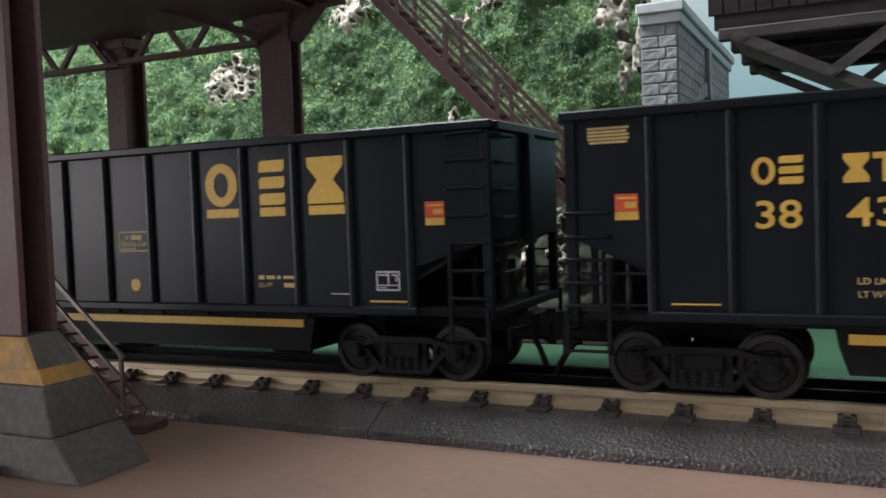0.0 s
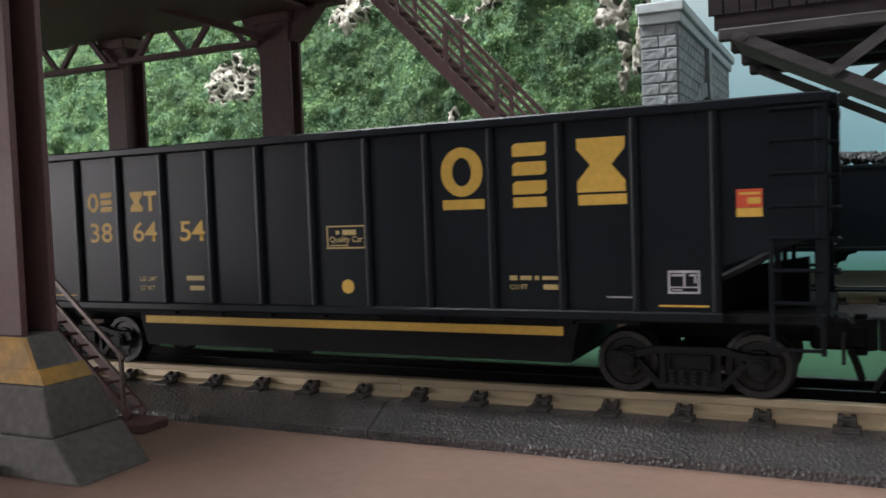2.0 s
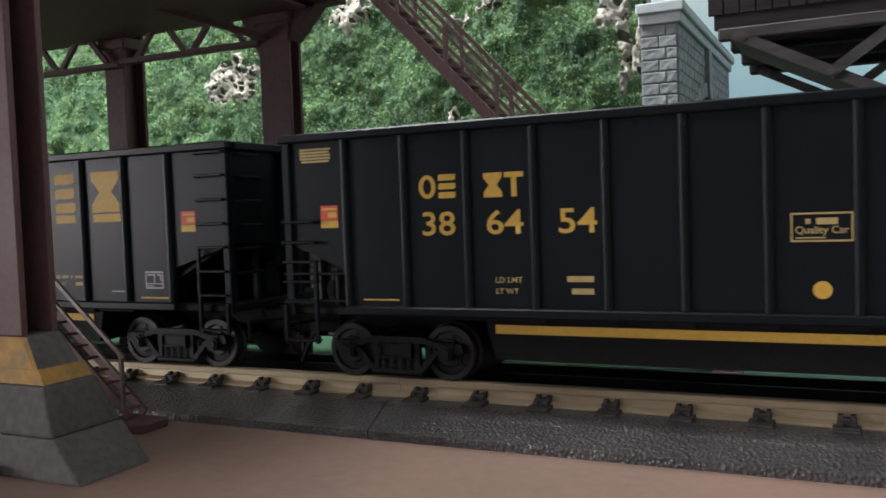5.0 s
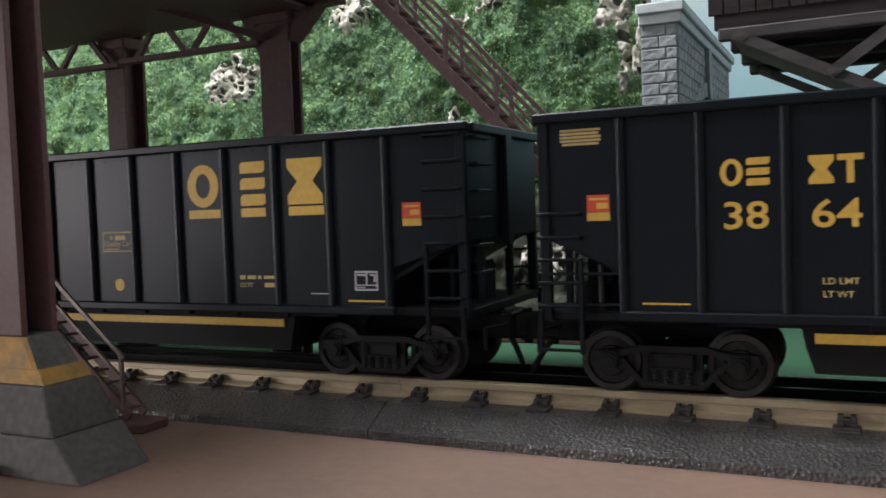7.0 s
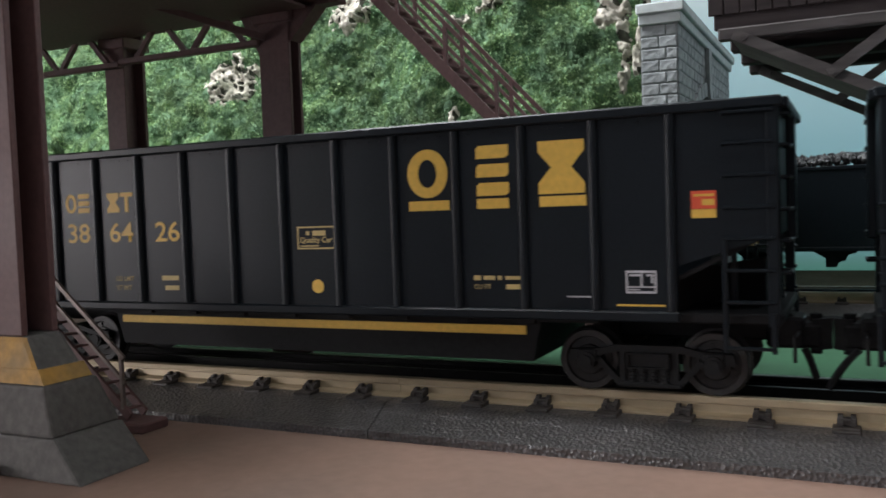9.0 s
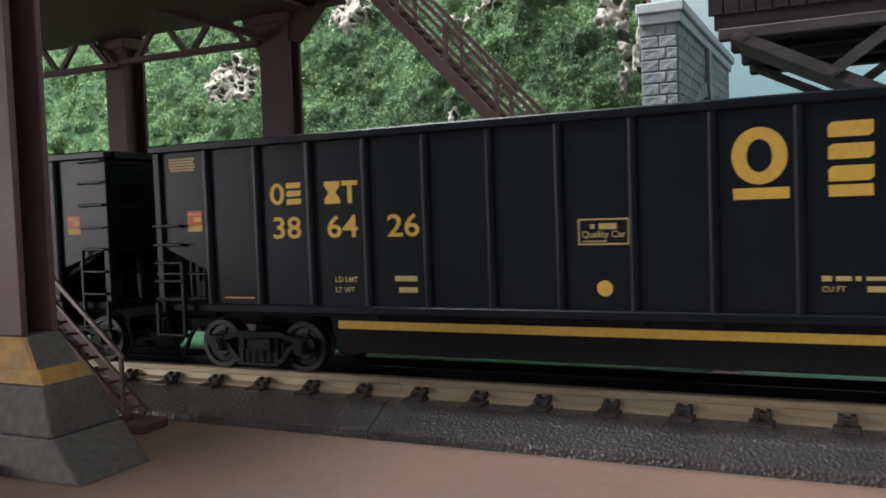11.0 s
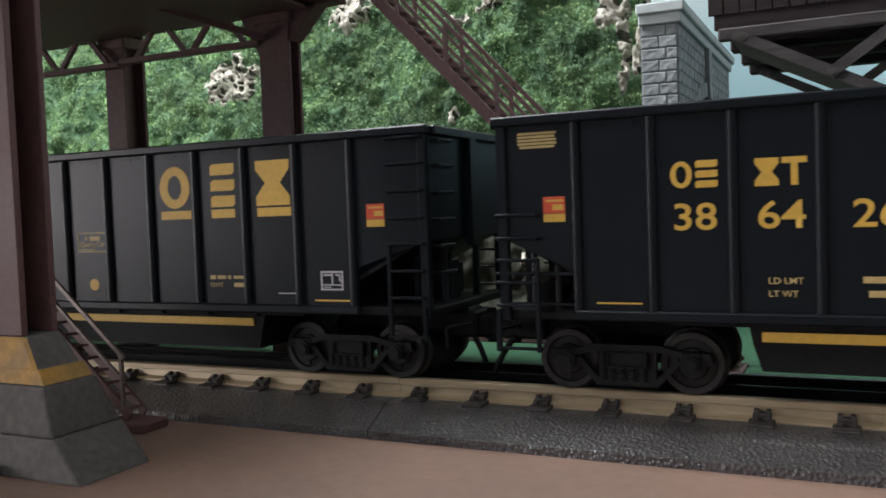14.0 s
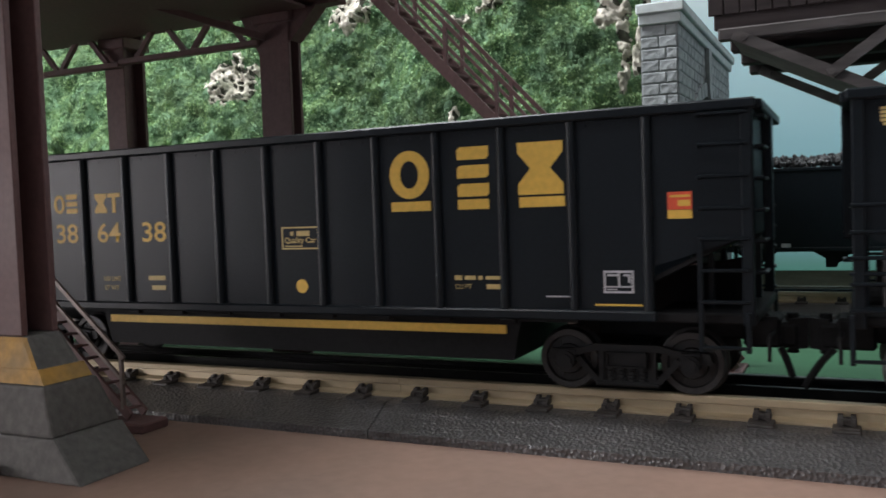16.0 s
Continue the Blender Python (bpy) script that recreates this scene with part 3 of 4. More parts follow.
    bm = bmesh.new()
    plate(bm, -133.3, -119.4, 28.8, 29.3)
    part("small_bar", bm, YELLOW, car)
    bm = bmesh.new()
    plate(bm, 102.8, 110.6, 30.7, 31.1)
    part("small_bar", bm, WHITE, car)
    bm = bmesh.new()
    for k in range(5):
        plate(bm, -157.3 + 0.7 * (k == 0), -144.6 - 0.7 * (k in (0, 3)), 77.0 + 1.05 * k, 77.75 + 1.05 * k)
    part("notice_bar", bm, PALE, car, "small pale yellow notice of bars")
    for x0 in (140.6, -149.4):
        bm = bmesh.new()
        plate(bm, x0, x0 + 7.0, 56.6, 61.8)
        lab = part("warning_label", bm, RED, car, "red and yellow warning label")
        bm = bmesh.new()
        plate(bm, x0, x0 + 7.0, 54.0, 56.5)
        part("label_band", bm, YELLOW, lab, "yellow lower band")
        bm = bmesh.new()
        plate(bm, x0 + 3.0, x0 + 6.5, 57.6, 59.4, -0.16)
        plate(bm, x0 + 0.8, x0 + 6.5, 60.2, 60.9, -0.16)
        part("label_bar", bm, YELLOW, lab, "pale bars")
    return car


CARS = [make_car()]
for k in range(3):
    CARS.append(copy_thing(CARS[0], Matrix.Identity(4)))
for car, (two, three) in zip(CARS, (("43", None), ("64", "54"), ("64", "26"), ("64", "38"))):
    part("number", letters(two, -86.6, -74.2, 50.5, 58.4), YELLOW, car, "yellow printed digits")
    if three:
        part("number", letters(three, -62.6, -50.5, 50.4, 58.2), YELLOW, car, "yellow printed digits")
    else:
        bm = bmesh.new()
        plate(bm, -62.6, -50.5, 50.4, 58.2)
        part("number", bm, YELLOW, car, "yellow bar")


# ---- standing coal hopper on the rear track ----
def make_rear_hopper():
    car = thing("coal_hopper", "black hopper heaped with coal standing on the rear track", "railway car", m=at(110, 345, 0))
    for y0, y1 in ((-33, -31.8), (31.8, 33)):
        bm = bmesh.new()
        prism(bm, [(-118, 27), (118, 27), (118, 76), (-118, 76)], y0, y1)
        part("side_sheet", bm, BLACK, car)
        bm = bmesh.new()
        box(bm, -119, 119, y0 - 0.8, y1 + 0.8, 25.4, 28.0, 0.4)
        part("side_sill", bm, BLACK, car)
        bm = bmesh.new()
        box(bm, -119, 119, y0 - 0.8, y1 + 0.8, 74.2, 76.6, 0.4)
        part("top_chord", bm, BLACK, car)
    for x0, x1 in ((-118, -116.8), (116.8, 118)):
        boxpart("end_sheet", car, BLACK, x0, x1, -31.8, 31.8, 27, 76)
    for cx in (-87.5, -42.0, 3.5, 49.0):
        bm = bmesh.new()
        prism(bm, [(cx - 18, 29), (cx - 4.5, 21), (cx - 4.5, 15.5), (cx + 1.5, 15.5), (cx + 3.0, 18.5), (cx + 6.5, 19.5), (cx + 8.0, 23), (cx + 12.5, 24), (cx + 14.5, 28), (cx + 18, 29)], -28, 28)
        part("hopper_bay", bm, SOOT, car, "black sloped discharge bay")
    boxpart("floor_sheet", car, SOOT, -117, 117, -31.8, 31.8, 26, 28.6)
    boxpart("marker", car, PALE, -47, -38.8, -33.9, -33.0, 29.6, 31.8, 0, "yellow reflective tab")
    boxpart("marker", car, WHITE, -25.6, -20.2, -33.9, -33.0, 28.2, 30.4, 0, "white reflective tab")
    boxpart("marker", car, PALE, -59, -55, -33.9, -33.0, 29.4, 31.4, 0, "yellow reflective tab")
    for cx in (90,):
        make_truck(car, cx).matrix_basis = at(cx, 0, 0)
    rng = random.Random(5)
    bm = bmesh.new()
    for i in range(1500):
        x, y = rng.uniform(-116, 116), rng.uniform(-31, 31)
        hump = 6.0 * (1 - (y / 33) ** 2) + 2.5 * noise.noise((x * 0.04, y * 0.04, 3)) + 3.0
        r = rng.uniform(1.0, 2.6)
        made = bmesh.ops.create_icosphere(bm, subdivisions=1, radius=r)["verts"]
        turn = Euler((rng.uniform(0, 6), rng.uniform(0, 6), rng.uniform(0, 6))).to_matrix()
        for v in made:
            v.co = turn @ (v.co * rng.uniform(0.72, 1.15)) + Vector((x, y, 75 + hump * rng.uniform(0.75, 1.0)))
    tagged(part("coal_load", bm, COAL, car, "heaped broken coal"), kind="stuff")
    boxpart("load_core", car, SOOT, -116.6, 116.6, -31.6, 31.6, 60, 76.4, 0, "coal below the heap")
    return car


make_rear_hopper()


# ---- red-brown steel coal dock over the track ----
DOCK = thing("coal_dock", "dark red-brown steel loading dock on columns over the track", "loading dock")
Z_DECK = 158.0


def column(x0, x1, y0, y1, z0, z1):
    """An H-section column with flange plates front and back."""
    bm = bmesh.new()
    box(bm, x0, x1, y0, y0 + 2.2, z0, z1, 0.3)
    box(bm, x0, x1, y1 - 2.2, y1, z0, z1, 0.3)
    mid = (x0 + x1) / 2
    box(bm, mid - 1.1, mid + 1.1, y0 + 2.2, y1 - 2.2, z0, z1)
    return part("column", bm, OXIDE, DOCK, "red-brown H-section steel column")


column(-122, -98, -80, -67, 26, Z_DECK + 6)
column(-137.5, -120.0, 93, 103.5, -13, Z_DECK + 6)
column(-244.5, -230.5, 97, 113, -13, Z_DECK + 6)
column(-366, -352, 97, 113, -13, Z_DECK + 6)
column(-366, -342, -80, -67, -13, Z_DECK + 6)
for x0, x1, y0, y1 in ((-122, -98, -80, -67), (-137.5, -120.0, 93, 103.5), (-244.5, -230.5, 97, 113)):
    bm = bmesh.new()
    box(bm, x0 - 3, x1 + 2, y0 - 1.5, y1 + 2, Z_DECK - 6, Z_DECK, 0.5)
    part("column_cap", bm, OXIDE, DOCK)
# deck: girders and joists below a plate; unseen front overhang added to cast shade
boxpart("deck_plate", DOCK, OXIDE, -760, -88, -250, 118, Z_DECK + 14, Z_DECK + 18, 0.5, "dark red-brown deck plate with an added unseen front overhang")
for y0 in (-240, -180, -132, -84, -36, 12, 60, 94):
    bm = bmesh.new()
    box(bm, -755, -92, y0, y0 + 8, Z_DECK, Z_DECK + 2, 0.3)
    box(bm, -755, -92, y0 + 3, y0 + 5, Z_DECK + 2, Z_DECK + 12)
    box(bm, -755, -92, y0, y0 + 8, Z_DECK + 12, Z_DECK + 14)
    part("girder", bm, OXIDE, DOCK, "riveted deck girder")
for k in range(20):
    x = -100 - 32 * k
    boxpart("joist", DOCK, OXIDE, x - 2, x + 2, -248, 116, Z_DECK + 6, Z_DECK + 13.8)
boxpart("soffit_plate", DOCK, OXIDE, -755, -108, -76, 91, Z_DECK - 1.6, Z_DECK - 0.1, 0.2, "smooth dark red-brown soffit plate")
boxpart("base_plate", DOCK, OXIDE, -150, -100.5, -94, -87.5, -14, -10.5, 0.5, "dark red-brown base plate")
# knee plate beside the middle column
bm = bmesh.new()
prism(bm, [(-120, 143), (-119, 143), (-104, Z_DECK), (-104, Z_DECK + 3), (-120, Z_DECK + 3)], 94, 103)
part("knee_brace", bm, OXIDE, DOCK, "solid knee plate")
bm = bmesh.new()
prism(bm, [(-137.5, 136), (-150, Z_DECK), (-137.5, Z_DECK)], 95, 100)
part("knee_brace", bm, OXIDE, DOCK)
# lattice truss between the rear columns
boxpart("truss_chord", DOCK, OXIDE, -229, -137, 91.5, 95.5, 142.2, 145.2, 0.4, "rusty lower truss chord")
boxpart("truss_chord", DOCK, OXIDE, -560, -229, 91.5, 95.5, 141.0, 144.0, 0.4, "rusty lower truss chord")
boxpart("truss_chord", DOCK, OXIDE, -560, -137, 91.5, 95.5, 158.0, 162.4, 0.4)
for node in [-143.5 - 38.0 * k for k in range(3)] + [-236.6 - 38.0 * k for k in range(8)]:
    for s in (-1, 1):
        if (node, s) in ((-143.5, 1), (-219.5, -1), (-236.6, 1)):
            continue
        bm = bmesh.new()
        bar(bm, (node + s * 1.8, 93.5, 144.0), (node + s * 15.6, 93.5, 159.5), 2.6, 2.2, up=(0, 1, 0))
        part("lattice_bar", bm, OXIDE, DOCK)
bm = bmesh.new()
bar(bm, (-175, 48, 160.5), (-133, 92, 145.5), 3.0, 3.0)
part("sway_brace", bm, OXIDE, DOCK)


def steel_stair(name, label, x_top, z_top, x_low, z_low, y0, y1, steps, rail_h, stringer, thin, posts, railed=2):
    st = thing(name, label, "staircase", m=at(0, 0, 0))
    top, low = Vector((x_top, 0, z_top)), Vector((x_low, 0, z_low))
    d = (low - top).normalized()
    for y in (y0, y1):
        bm = bmesh.new()
        bar(bm, top + Vector((0, y, 0)), low + Vector((0, y, 0)), thin, stringer)
        part("stringer", bm, OXIDE, st, "red-brown stair stringer")
        if railed == 1 and y == y1:
            continue
        for k, h in ((0, rail_h), (1, rail_h * 0.55)):
            bm = bmesh.new()
            bar(bm, top + Vector((0, y, h)), low + Vector((0, y, h)) - d * 2, thin * 0.9, thin * (1.25 if k == 0 else 1.0))
            part("handrail", bm, LIT_STEEL if railed == 1 else OXIDE, st, "slim brown handrail with a lit tone in its colour" if railed == 1 else "slim red-brown handrail")
        for i in range(posts):
            p = top.lerp(low, (i + 0.12) / (posts - 0.8)) + Vector((0, y, 0))
            bm = bmesh.new()
            bar(bm, p, p + Vector((0, 0, rail_h)), thin * 1.1, thin * 1.1, up=(1, 0, 0))
            part("post", bm, LIT_STEEL if railed == 1 else OXIDE, st)
    bm = bmesh.new()
    box(bm, -stringer * 0.42, stringer * 0.42, y0, y1, -thin * 0.3, thin * 0.3)
    tread = part("tread", bm, OXIDE, st, "thin steel tread")
    for i in range(steps):
        p = top.lerp(low, (i + 0.5) / steps) + Vector((0, 0, stringer * 0.12))
        m = at(p.x, 0, p.z)
        if i:
            again(tread, m)
        else:
            tread.matrix_basis = m
    return st


rear_stair = steel_stair("steel_staircase", "long red-brown steel staircase with double handrails behind the train", -98, 179, 80, -11, 112, 131, 38, 22.3, 5.2, 1.5, 8)
boxpart("landing_foot", rear_stair, OXIDE, 71, 83, 110, 133, -13, -11.6, 0.3, "red-brown foot plate")
front_stair = steel_stair("steel_staircase", "short red-brown steel stair beside the concrete footing", -147, 28.5, -103, -9, -35, -28, 9, 19.0, 3.0, 1.15, 2, 1)
boxpart("landing_foot", front_stair, OXIDE, -114, -95, -38, -25, -14, -10.6, 0.6, "red-brown foot plate")


# ---- stepped footing with ochre top ----
FOOT = thing("concrete_footing", "grey stepped concrete footing with ochre painted top", "footing")


def quad(x0, x1, y0, y1, z):
    return [(x0, y0, z), (x1, y0, z), (x1, y1, z), (x0, y1, z)]


def frustum(name, a, b, mat, label, cut=1.2):
    bm = bmesh.new()
    loft(bm, [a, b])
    bmesh.ops.bevel(bm, geom=list(bm.edges), offset=cut, segments=2, affect="EDGES", profile=0.6)
    return part(name, bm, mat, FOOT, label)


frustum("lower_block", quad(-165, -68.5, -87.6, -61, -14), quad(-160, -81.5, -85.0, -59, -2.4), CONCRETE, "grey lower block", 0.9)
frustum("middle_block", quad(-160, -82.0, -84.8, -59.5, -2.3), quad(-158, -86.0, -83.6, -64.0, 12.2), CONCRETE, "grey middle block", 0.9)
top = frustum("top_block", quad(-156, -87.6, -82.2, -65.5, 12.3), quad(-152, -96.6, -79.8, -66.6, 26.0), CONCRETE, "grey top block with ochre painted front", 1.8)
top.data.materials.append(OCHRE)
for p in top.data.polygons:
    if p.normal.y < -0.5:
        p.material_index = 1
bm = bmesh.new()
loft(bm, [quad(-156.5, -87.0, -82.6, -65.0, 12.35), quad(-155.5, -89.6, -81.9, -65.3, 16.6)])
part("paint_band", bm, OCHRE, FOOT, "ochre paint band")


# ---- timber trestle ----
TR = thing("timber_trestle", "grey weathered timber trestle with crossed braces", "trestle")
boxpart("fascia", TR, TIMBER_DARK, 74.5, 420, 112, 115, 127.3, 140, 0.4, "dark plank fascia")
for k in range(28):
    x = 72.5 + 6.2 * k
    boxpart("plank", TR, TIMBER_DARK, x, x + 5.7, 110.6, 112, 133, 158, 0.3)
boxpart("cap_beam", TR, TIMBER, 76.5, 420, 108, 113, 122.4, 127.1, 0.5, "grey cap beam")
for k, y in enumerate((143, 183, 219)):
    boxpart("stringer", TR, TIMBER_DARK, 77.0, 420, y, y + 8, 123.2, 128.4, 0.5)
boxpart("deck", TR, TIMBER_DARK, 76, 420, 115.2, 240, 128.5, 131, 0.5)
for y, deep in ((107.0, 44.0), (216.0, 3.0)):
    bm = bmesh.new()
    bar(bm, (82.5, y + deep / 2 - 1, 124.2), (168, y + deep / 2 - 1, 80.6), deep, 4.2, up=(0, 0, 1))
    part("brace", bm, TIMBER, TR, "grey diagonal timber brace")
    bm = bmesh.new()
    bar(bm, (117, y - 2.1, 105.0), (147, y - 2.1, 126.0), 2.0, 4.2, up=(0, 0, 1))
    part("brace", bm, TIMBER, TR, "grey diagonal timber brace")
    bm = bmesh.new()
    rod(bm, (118.0, y - 4.0, 105.6), (118.0, y + 2, 105.6), 1.3, 8)
    part("bolt", bm, TIMBER, TR)
    bm = bmesh.new()
    rod(bm, (86.5, y - 2.0, 122.4), (86.5, y + 1, 122.4), 1.3, 8)
    part("bolt", bm, TIMBER, TR)
    for x in (166, 330):
        boxpart("post", TR, TIMBER, x, x + 8, y - 3, y + 5, -13, 122.4, 0.5, "square timber post")


# ---- stone tunnel portal ----
PORTAL = thing("tunnel_portal", "grey cut-stone tunnel portal with pale capstone", "tunnel portal")
PX, PY0, PY1, PZ = 38.0, 236.0, 452.0, 158.0
AY, AR, AZ = 337.0, 90.0, 36.0
bm = bmesh.new()
N = 20
arch = [(AY - AR, -13)] + [(AY - AR * math.cos(math.pi * i / N), AZ + AR * math.sin(math.pi * i / N)) for i in range(N + 1)] + [(AY + AR, -13)]
front, back = [], []
for xx, store in ((PX, front), (17.5, back)):
    inner_v = [bm.verts.new((xx, y, z)) for y, z in arch]
    outer_v = []
    for y, z in arch:
        t = (y - (AY - AR)) / (2 * AR)
        if z <= AZ and y < AY:
            outer_v.append(bm.verts.new((xx, PY0, z)))
        elif z <= AZ:
            outer_v.append(bm.verts.new((xx, PY1, z)))
        else:
            outer_v.append(bm.verts.new((xx, PY0 + t * (PY1 - PY0), PZ)))
    for i in range(len(arch) - 1):
        bm.faces.new((inner_v[i], inner_v[i + 1], outer_v[i + 1], outer_v[i]))
    store += [inner_v, outer_v]
for ring in (0, 1):
    for i in range(len(arch) - 1):
        bm.faces.new((front[ring][i], front[ring][i + 1], back[ring][i + 1], back[ring][i]))
part("portal_wall", bm, MORTAR, PORTAL, "grey jointed masonry core")
bm = bmesh.new()
box(bm, 16, PX + 4.4, PY0 - 3.8, PY1 + 4, PZ + 5.2, PZ + 11, 0.7)
box(bm, 17, PX + 2.5, PY0 - 2.2, PY1 + 2, PZ - 0.6, PZ + 5.2, 0.6)
part("capstone", bm, CAPSTONE, PORTAL, "pale cast capstone")
bm = bmesh.new()
lining = arch + [(AY + (y - AY) * (AR + 5) / AR, z if z < AZ else AZ + (z - AZ) * (AR + 5) / AR) for y, z in reversed(arch)]
loft(bm, [[(-140, y, z) for y, z in lining], [(18, y, z) for y, z in lining]])
part("tunnel_lining", bm, SOOT, PORTAL, "black tunnel lining")


def stone_mesh(w, h, d, seed):
    rng = random.Random(seed)
    bm = bmesh.new()
    us, ws = (0, 0.06, 0.36, 0.66, 0.94, 1), (0, 0.12, 0.5, 0.88, 1)
    nx, nz = len(us) - 1, len(ws) - 1
    grid = [[bm.verts.new((-w / 2 + w * u, -(0 if i in (0, nx) or k in (0, nz) else d * rng.uniform(0.55, 1.15)) - 0.3, -h / 2 + h * q)) for k, q in enumerate(ws)] for i, u in enumerate(us)]
    for i in range(nx):
        for k in range(nz):
            bm.faces.new((grid[i][k], grid[i + 1][k], grid[i + 1][k + 1], grid[i][k + 1]))
    rim = [grid[i][0] for i in range(nx + 1)] + [grid[nx][k] for k in range(1, nz + 1)] + [grid[i][nz] for i in range(nx - 1, -1, -1)] + [grid[0][k] for k in range(nz - 1, 0, -1)]
    back_v = [bm.verts.new((v.co.x, 0.3, v.co.z)) for v in rim]
    for i in range(len(rim)):
        j = (i + 1) % len(rim)
        bm.faces.new((rim[i], back_v[i], back_v[j], rim[j]))
    return finish(bm, "stone", STONE)


STONES = {w: [stone_mesh(w - 0.28, 6.26, 0.5, 10 * w + s) for s in range(4)] for w in (6, 10, 14, 18)}


def stone(w, m, pick):
    ob = new("stone", STONES[w][pick % 4])
    ob.parent, ob.matrix_basis = PORTAL, m


rng = random.Random(3)
row = 0
z = PZ - 3.9
while z > 30:
    # end face of the portal, towards the train
    x = 18.0
    for w in ((10, 10) if row % 2 else (14, 6)):
        stone(w, at(x + w / 2, PY0, z), rng.randrange(4))
        x += w
    # arch face
    y = PY0
    k = row
    while y < PY1 - 6:
        w = (10, 14, 18, 10)[k % 4]
        k += 1
        if y + w > PY1:
            w = 6
        mid = y + w / 2
        near_arch = (abs(mid - AY) < AR + w / 2 - 1 and z < AZ) or math.hypot(mid - AY, z - AZ) < AR + 9 and z >= AZ
        if not near_arch:
            stone(w, at(PX, mid, z, 0, 0, 90), rng.randrange(4))
        y += w
    z -= 6.52
    row += 1
for i in range(23):
    a0 = math.pi * (i + 0.06) / 23
    a1 = math.pi * (i + 0.94) / 23
    bm = bmesh.new()
    ring = [(r * math.cos(a), r * math.sin(a)) for r, a in ((AR, a0), (AR + 9, a0), (AR + 9, a1), (AR, a1))]
    loft(bm, [[(PX - 0.5, AY + y, AZ + zz) for y, zz in ring], [(PX + 2.0, AY + y, AZ + zz) for y, zz in ring]])
    part("voussoir", bm, STONE, PORTAL, "wedge-shaped arch stone")


bm = bmesh.new()
loft(bm, [[(PX - 0.5, AY + y, z) for y, z in ((-4.5, AZ + AR - 1), (4.5, AZ + AR - 1), (6.5, PZ - 1), (-6.5, PZ - 1))], [(PX + 3.4, AY + y, z) for y, z in ((-4.5, AZ + AR - 1), (4.5, AZ + AR - 1), (6.5, PZ - 1), (-6.5, PZ - 1))]])
part("keystone", bm, STONE, PORTAL, "tall projecting keystone")


# ---- turf hillside with rock outcrops ----
OUT = Vector((0.0, -0.92, 0.39))


def hill_edge(y):
    return 19.5 - 0.22 * (y - 236)


def hill_rough(x, y):
    """Height of the broad slope over the table, in millimetres."""
    foot = 196 + 45 * min(1.0, max(0.0, (-130 - x) / 160))
    base = (y - foot) * 2.5 - 13
    base += 30 * noise.noise((x * 0.009, y * 0.012, 1.7)) + 14 * noise.noise((x * 0.024, y * 0.026, 4.1))
    base -= 55 * math.exp(-((x + 188) / 40) ** 2)
    return max(-13.0, min(base, 430.0))


def hill_point(x, y):
    """The slope with its bulges, clumps and hollows, pushed out along the slope's normal."""
    p = Vector((x, y, hill_rough(x, y)))
    if p.z <= -12.9:
        return p
    swell = 8.0 * noise.noise(p * 0.030 + Vector((3.1, 0, 0))) + 6.5 * noise.noise(p * 0.062 + Vector((0, 7.7, 0)))
    clump = 3.2 * noise.noise(p * 0.125 + Vector((0, 0, 5.2))) + 1.6 * (abs(noise.noise(p * 0.21)) - 0.25) + 0.8 * noise.noise(p * 0.33)
    return p + OUT * (swell + clump) * min(1.0, (p.z + 13) / 20)


def spaced(*runs):
    return [a + (b - a) * i / n for a, b, n in runs for i in range(n)] + [runs[-1][1]]


HILL_S = spaced((0.0, 0.33, 40), (0.33, 1.0, 520))
HILL_Y = spaced((192.0, 366.0, 270), (366.0, 452.0, 30))
NX, NY = len(HILL_S), len(HILL_Y)
verts, faces = [], []
for y in HILL_Y:
    for s in HILL_S:
        verts.append(tuple(hill_point(-900 + (hill_edge(y) + 900) * s, y) * MM))
for j in range(NY - 1):
    for i in range(NX - 1):
        a = j * NX + i
        faces.append((a, a + 1, a + NX + 1, a + NX))
# side skirt down to the table
base_n = len(verts)
for j in range(NY):
    x, y, z = verts[j * NX + NX - 1]
    verts.append((x, y, -0.013))
for j in range(NY - 1):
    faces.append((j * NX + NX - 1, base_n + j, base_n + j + 1, (j + 1) * NX + NX - 1))
hill_mesh = bpy.data.meshes.new("hillside")
hill_mesh.from_pydata(verts, [], faces)
hill_mesh.materials.append(TURF_SHADE)
hill_mesh.materials.append(HILL_SHADE)
# below this height the shade at the hill's foot is put into its colour
FOOT_SHADE_TOP = 74.0
hill_mesh.polygons.foreach_set("material_index", [1 if sum(verts[k][2] for k in f) / 4 < FOOT_SHADE_TOP * MM + 0.008 * noise.noise((verts[f[0]][0] * 40, 2.0, 0.0)) else 0 for f in faces])
hill_mesh.polygons.foreach_set("use_smooth", [True] * len(hill_mesh.polygons))
hill = tagged(new("hillside", hill_mesh), "steep green turf hillside with shade coloured into its foot", "hill", kind="structure")

solid("hill_plinth", OXIDE, -640, 22, 168, 196, -12.6, 0, "dark red-brown board along the foot of the hill", "plinth", 0.6)
# centre x and z on the slope, half width, half height, seed, size of the hollows
ROCKS = [(-327, 168, 28, 21, 5, 5.5), (-224, 211, 22, 15, 6, 6.0), (-7, 176, 14, 12, 8, 11.0), (1, 160, 5.0, 13, 9, 9.0), (4, 138, 3.6, 22, 10, 9.0),
         (10, 150, 3.4, 24, 11, 9.0), (-107, 121, 6, 6, 13, 5.0), (-90, 192, 15, 4, 14, 6.0), (-112, 187, 8, 4, 15, 6.0), (-29, 36, 7, 22, 16, 7.0),
         (-175, 20, 5, 18, 17, 7.0), (-48, 30, 4, 12, 18, 6.0)]


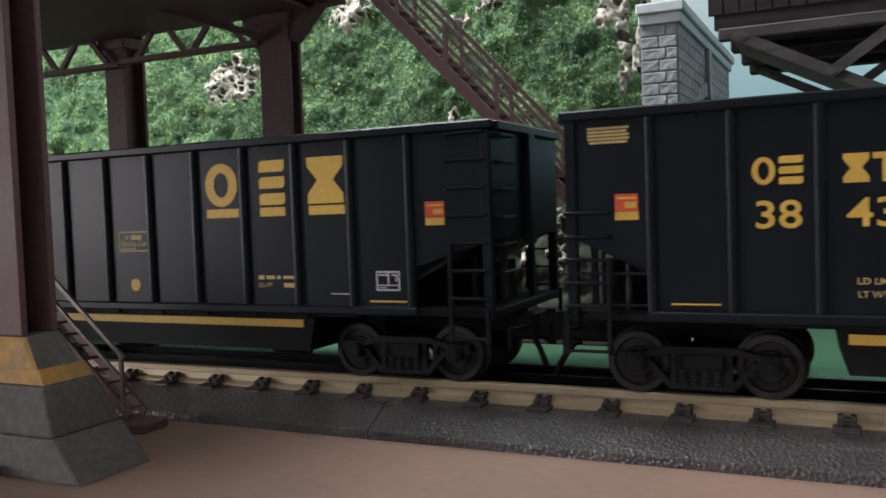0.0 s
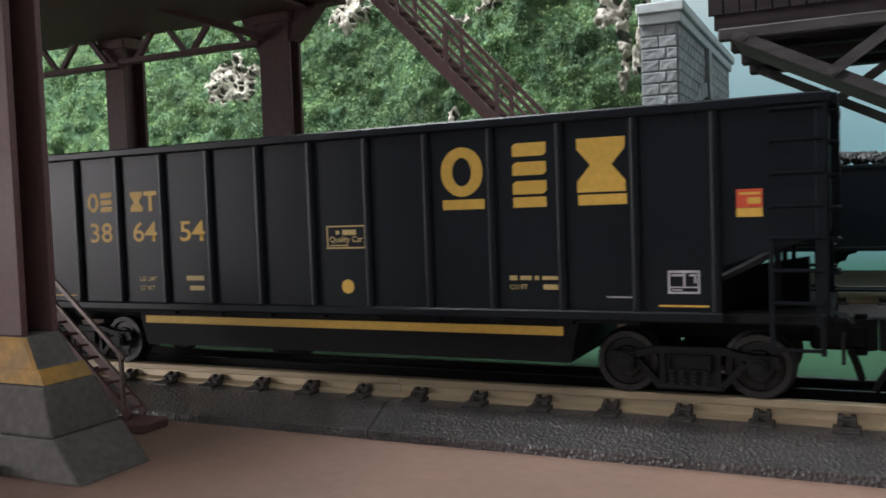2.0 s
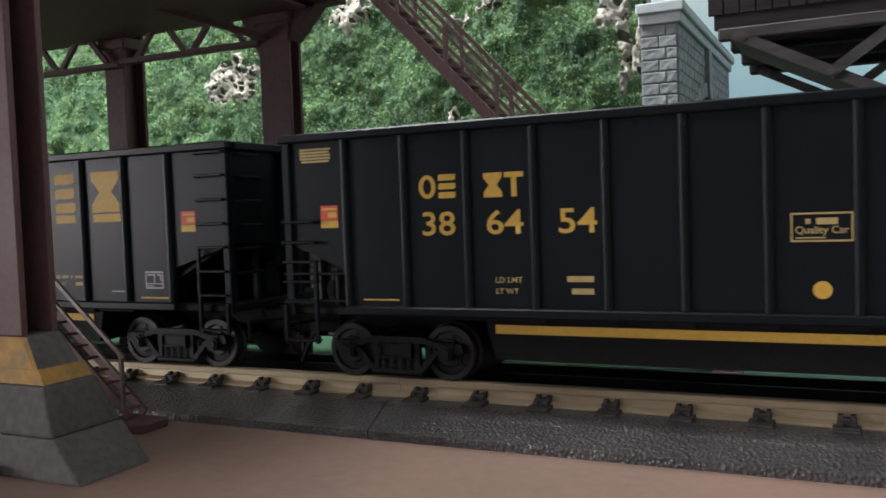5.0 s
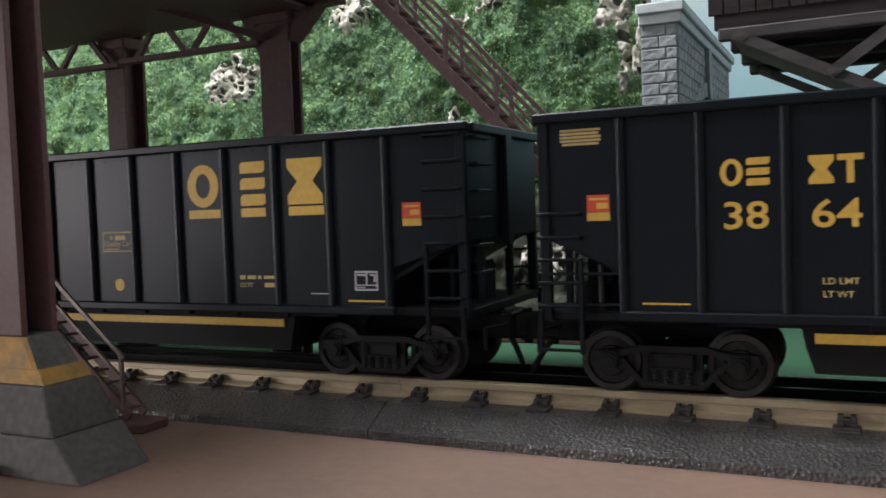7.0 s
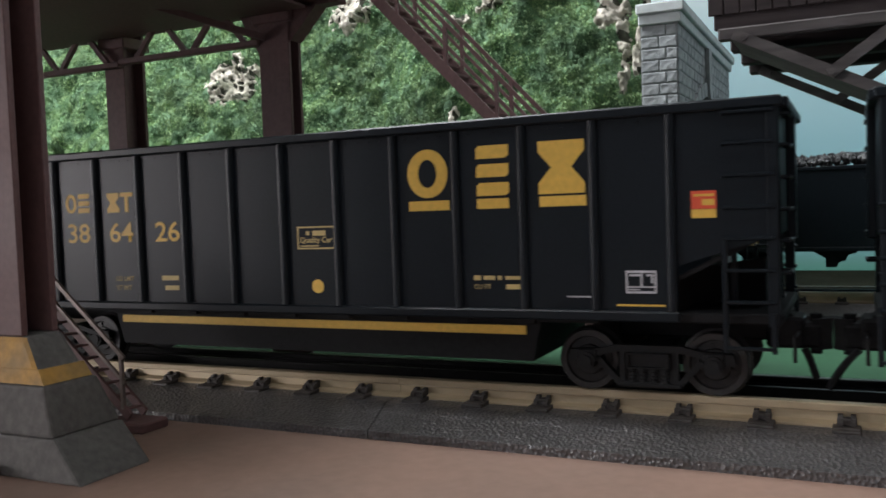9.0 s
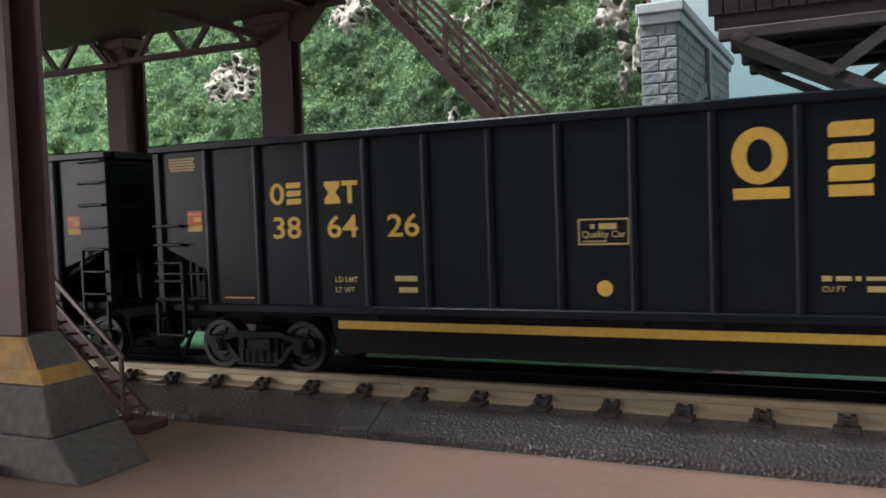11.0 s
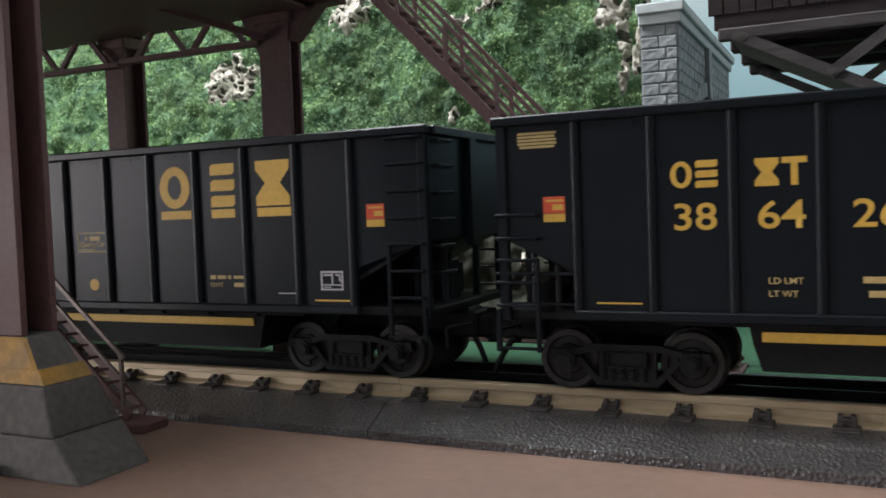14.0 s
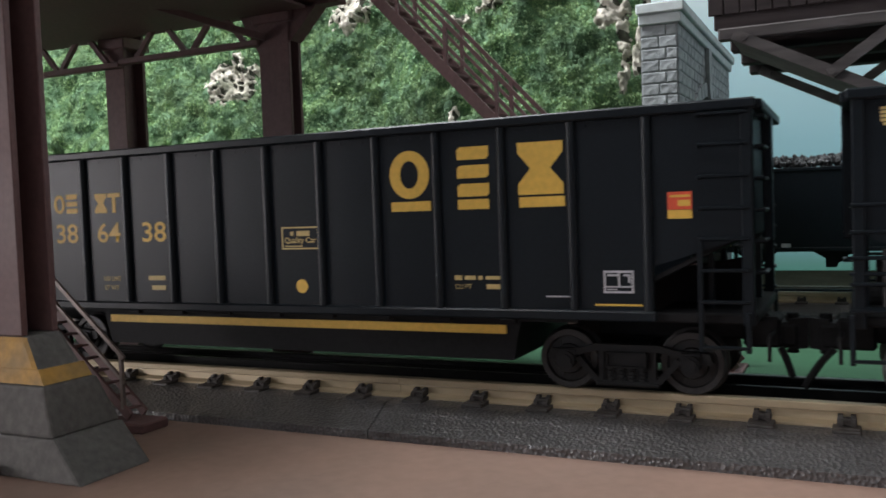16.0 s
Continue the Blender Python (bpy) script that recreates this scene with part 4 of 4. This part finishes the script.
def on_slope(x, z):
    """The y at which the broad slope reaches the height z."""
    lo, hi = 190.0, 400.0
    for k in range(30):
        mid = (lo + hi) / 2
        if hill_rough(x, mid) < z:
            lo = mid
        else:
            hi = mid
    return hi


def rock_spread(x, z):
    """Above 0 inside a rock's uneven outline."""
    best = -9.0
    for rx, rz, w, h, s, cell in ROCKS:
        k = 1 - ((x - rx) / w) ** 2 - ((z - rz) / h) ** 2
        if k > -1.5:
            best = max(best, k + 0.75 * noise.noise((x * 0.11, z * 0.11, s)) + 0.35 * noise.noise((x * 0.3, z * 0.3, s)))
    return best


for rx, rz, w, h, s, cell in ROCKS:
    n_u, n_v = max(16, int(w * 3.4)), max(16, int(h * 3.4))
    bm = bmesh.new()
    rows = []
    for a in range(n_v + 1):
        line = []
        for b in range(n_u + 1):
            x, z = rx + w * 1.5 * (2 * b / n_u - 1), rz + h * 1.5 * (2 * a / n_v - 1)
            y = on_slope(x, z)
            wob = Vector((noise.noise((x * 0.2, z * 0.2, s)), noise.noise((x * 0.2, z * 0.2, s + 9.0)), 0)) * 2.5
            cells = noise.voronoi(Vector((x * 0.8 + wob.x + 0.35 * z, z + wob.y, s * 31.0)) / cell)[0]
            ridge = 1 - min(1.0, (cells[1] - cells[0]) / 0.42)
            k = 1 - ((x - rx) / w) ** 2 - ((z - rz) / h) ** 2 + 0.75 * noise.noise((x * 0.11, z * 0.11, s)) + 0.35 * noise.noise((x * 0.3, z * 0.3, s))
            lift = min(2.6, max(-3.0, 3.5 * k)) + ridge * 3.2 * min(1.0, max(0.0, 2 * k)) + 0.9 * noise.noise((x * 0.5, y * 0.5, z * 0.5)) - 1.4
            line.append((bm.verts.new(hill_point(x, y) + OUT * lift), ridge))
        rows.append(line)
    for a in range(n_v):
        for b in range(n_u):
            four = (rows[a][b], rows[a][b + 1], rows[a + 1][b + 1], rows[a + 1][b])
            f = bm.faces.new([v for v, q in four])
            # faces deep between the ridges take the dark tone as painted shade
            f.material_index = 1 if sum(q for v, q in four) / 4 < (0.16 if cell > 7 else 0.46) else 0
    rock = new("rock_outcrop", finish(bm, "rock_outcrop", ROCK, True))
    rock.data.materials.append(HILL_SHADE)
    tagged(rock, "pale gnarled plaster rock set in the turf", "rock", "rock outcrops")

# foam turf tufts, each a few small crossed flakes
rs = np.random.RandomState(11)
pts = []
count = 0
while count < 165000:
    x, y = rs.uniform(-600, 22), 200 + 165 * rs.rand()
    z = hill_rough(x, y)
    if x > hill_edge(y) or z < FOOT_SHADE_TOP - 6 or z > 262:
        continue
    if rock_spread(x, z) > 0.12 and rs.rand() < 0.93:
        continue
    # fewer tufts here bare the dark base as painted shade of a hollow
    if noise.noise((x * 0.13, y * 0.2, z * 0.13)) < -0.30 and rs.rand() < 0.7:
        continue
    count += 1
    r = rs.uniform(0.5, 1.35)
    c = np.array(hill_point(x, y)) + np.array((0.0, -0.5, 0.3)) * r
    o = c + rs.normal(0, 0.6, (3, 3)) * r
    d1, d2 = rs.normal(0, 0.42, (3, 3)) * r, rs.normal(0, 0.42, (3, 3)) * r
    pts.append(np.stack((o + d1, o + d2, o - d1 - d2), axis=1).reshape(-1, 3) * MM)
pts = np.concatenate(pts)
turf_mesh = bpy.data.meshes.new("turf")
turf_mesh.from_pydata(pts.tolist(), [], np.arange(len(pts)).reshape(-1, 3).tolist())
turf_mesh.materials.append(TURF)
tagged(new("turf", turf_mesh), "clumpy bright green foam turf covering the hillside", "grass", kind="stuff")


# ---- motion of the train ----
PITCH = 353.46
TIMES = [(0.0, -124.37), (0.5, -98.9), (1.0, -75.2), (1.5, -51.29), (2.0, -26.25), (2.5, 0.0), (3.0, 24.16), (3.5, 48.43), (4.0, 74.23), (4.2, 85.0),
         (6.3, 186.22), (6.5, 196.35), (7.0, 220.54), (7.5, 243.84), (8.0, 270.06), (8.5, 293.16), (9.0, 314.8), (9.2, 327.5),
         (11.3, 431.29), (11.5, 440.35), (12.0, 462.99), (12.5, 490.64), (13.0, 514.57), (13.5, 539.34), (14.0, 560.12), (14.5, 585.33),
         (15.0, 611.43), (15.5, 635.97), (16.0, 661.53)]


def motions():
    for i, car in enumerate(CARS):
        walk(car, [(t, at(s - 19.5 - PITCH * (i - 1), 0, 0)) for t, s in TIMES])
        for truck in [o for o in car.children if o.name.startswith("truck")]:
            for ws in [o for o in truck.children if o.name.startswith("wheelset")]:
                spot = ws.matrix_basis.translation.copy()
                rows = []
                for k in range(81):
                    t = 0.2 * k
                    s = float(np.interp(t, [a for a, b in TIMES], [b for a, b in TIMES]))
                    rows.append((t, Matrix.Translation(spot) @ pose(0, 0, 0, 0, math.degrees(s / 9.3), 0)))
                walk(ws, rows)


motions()
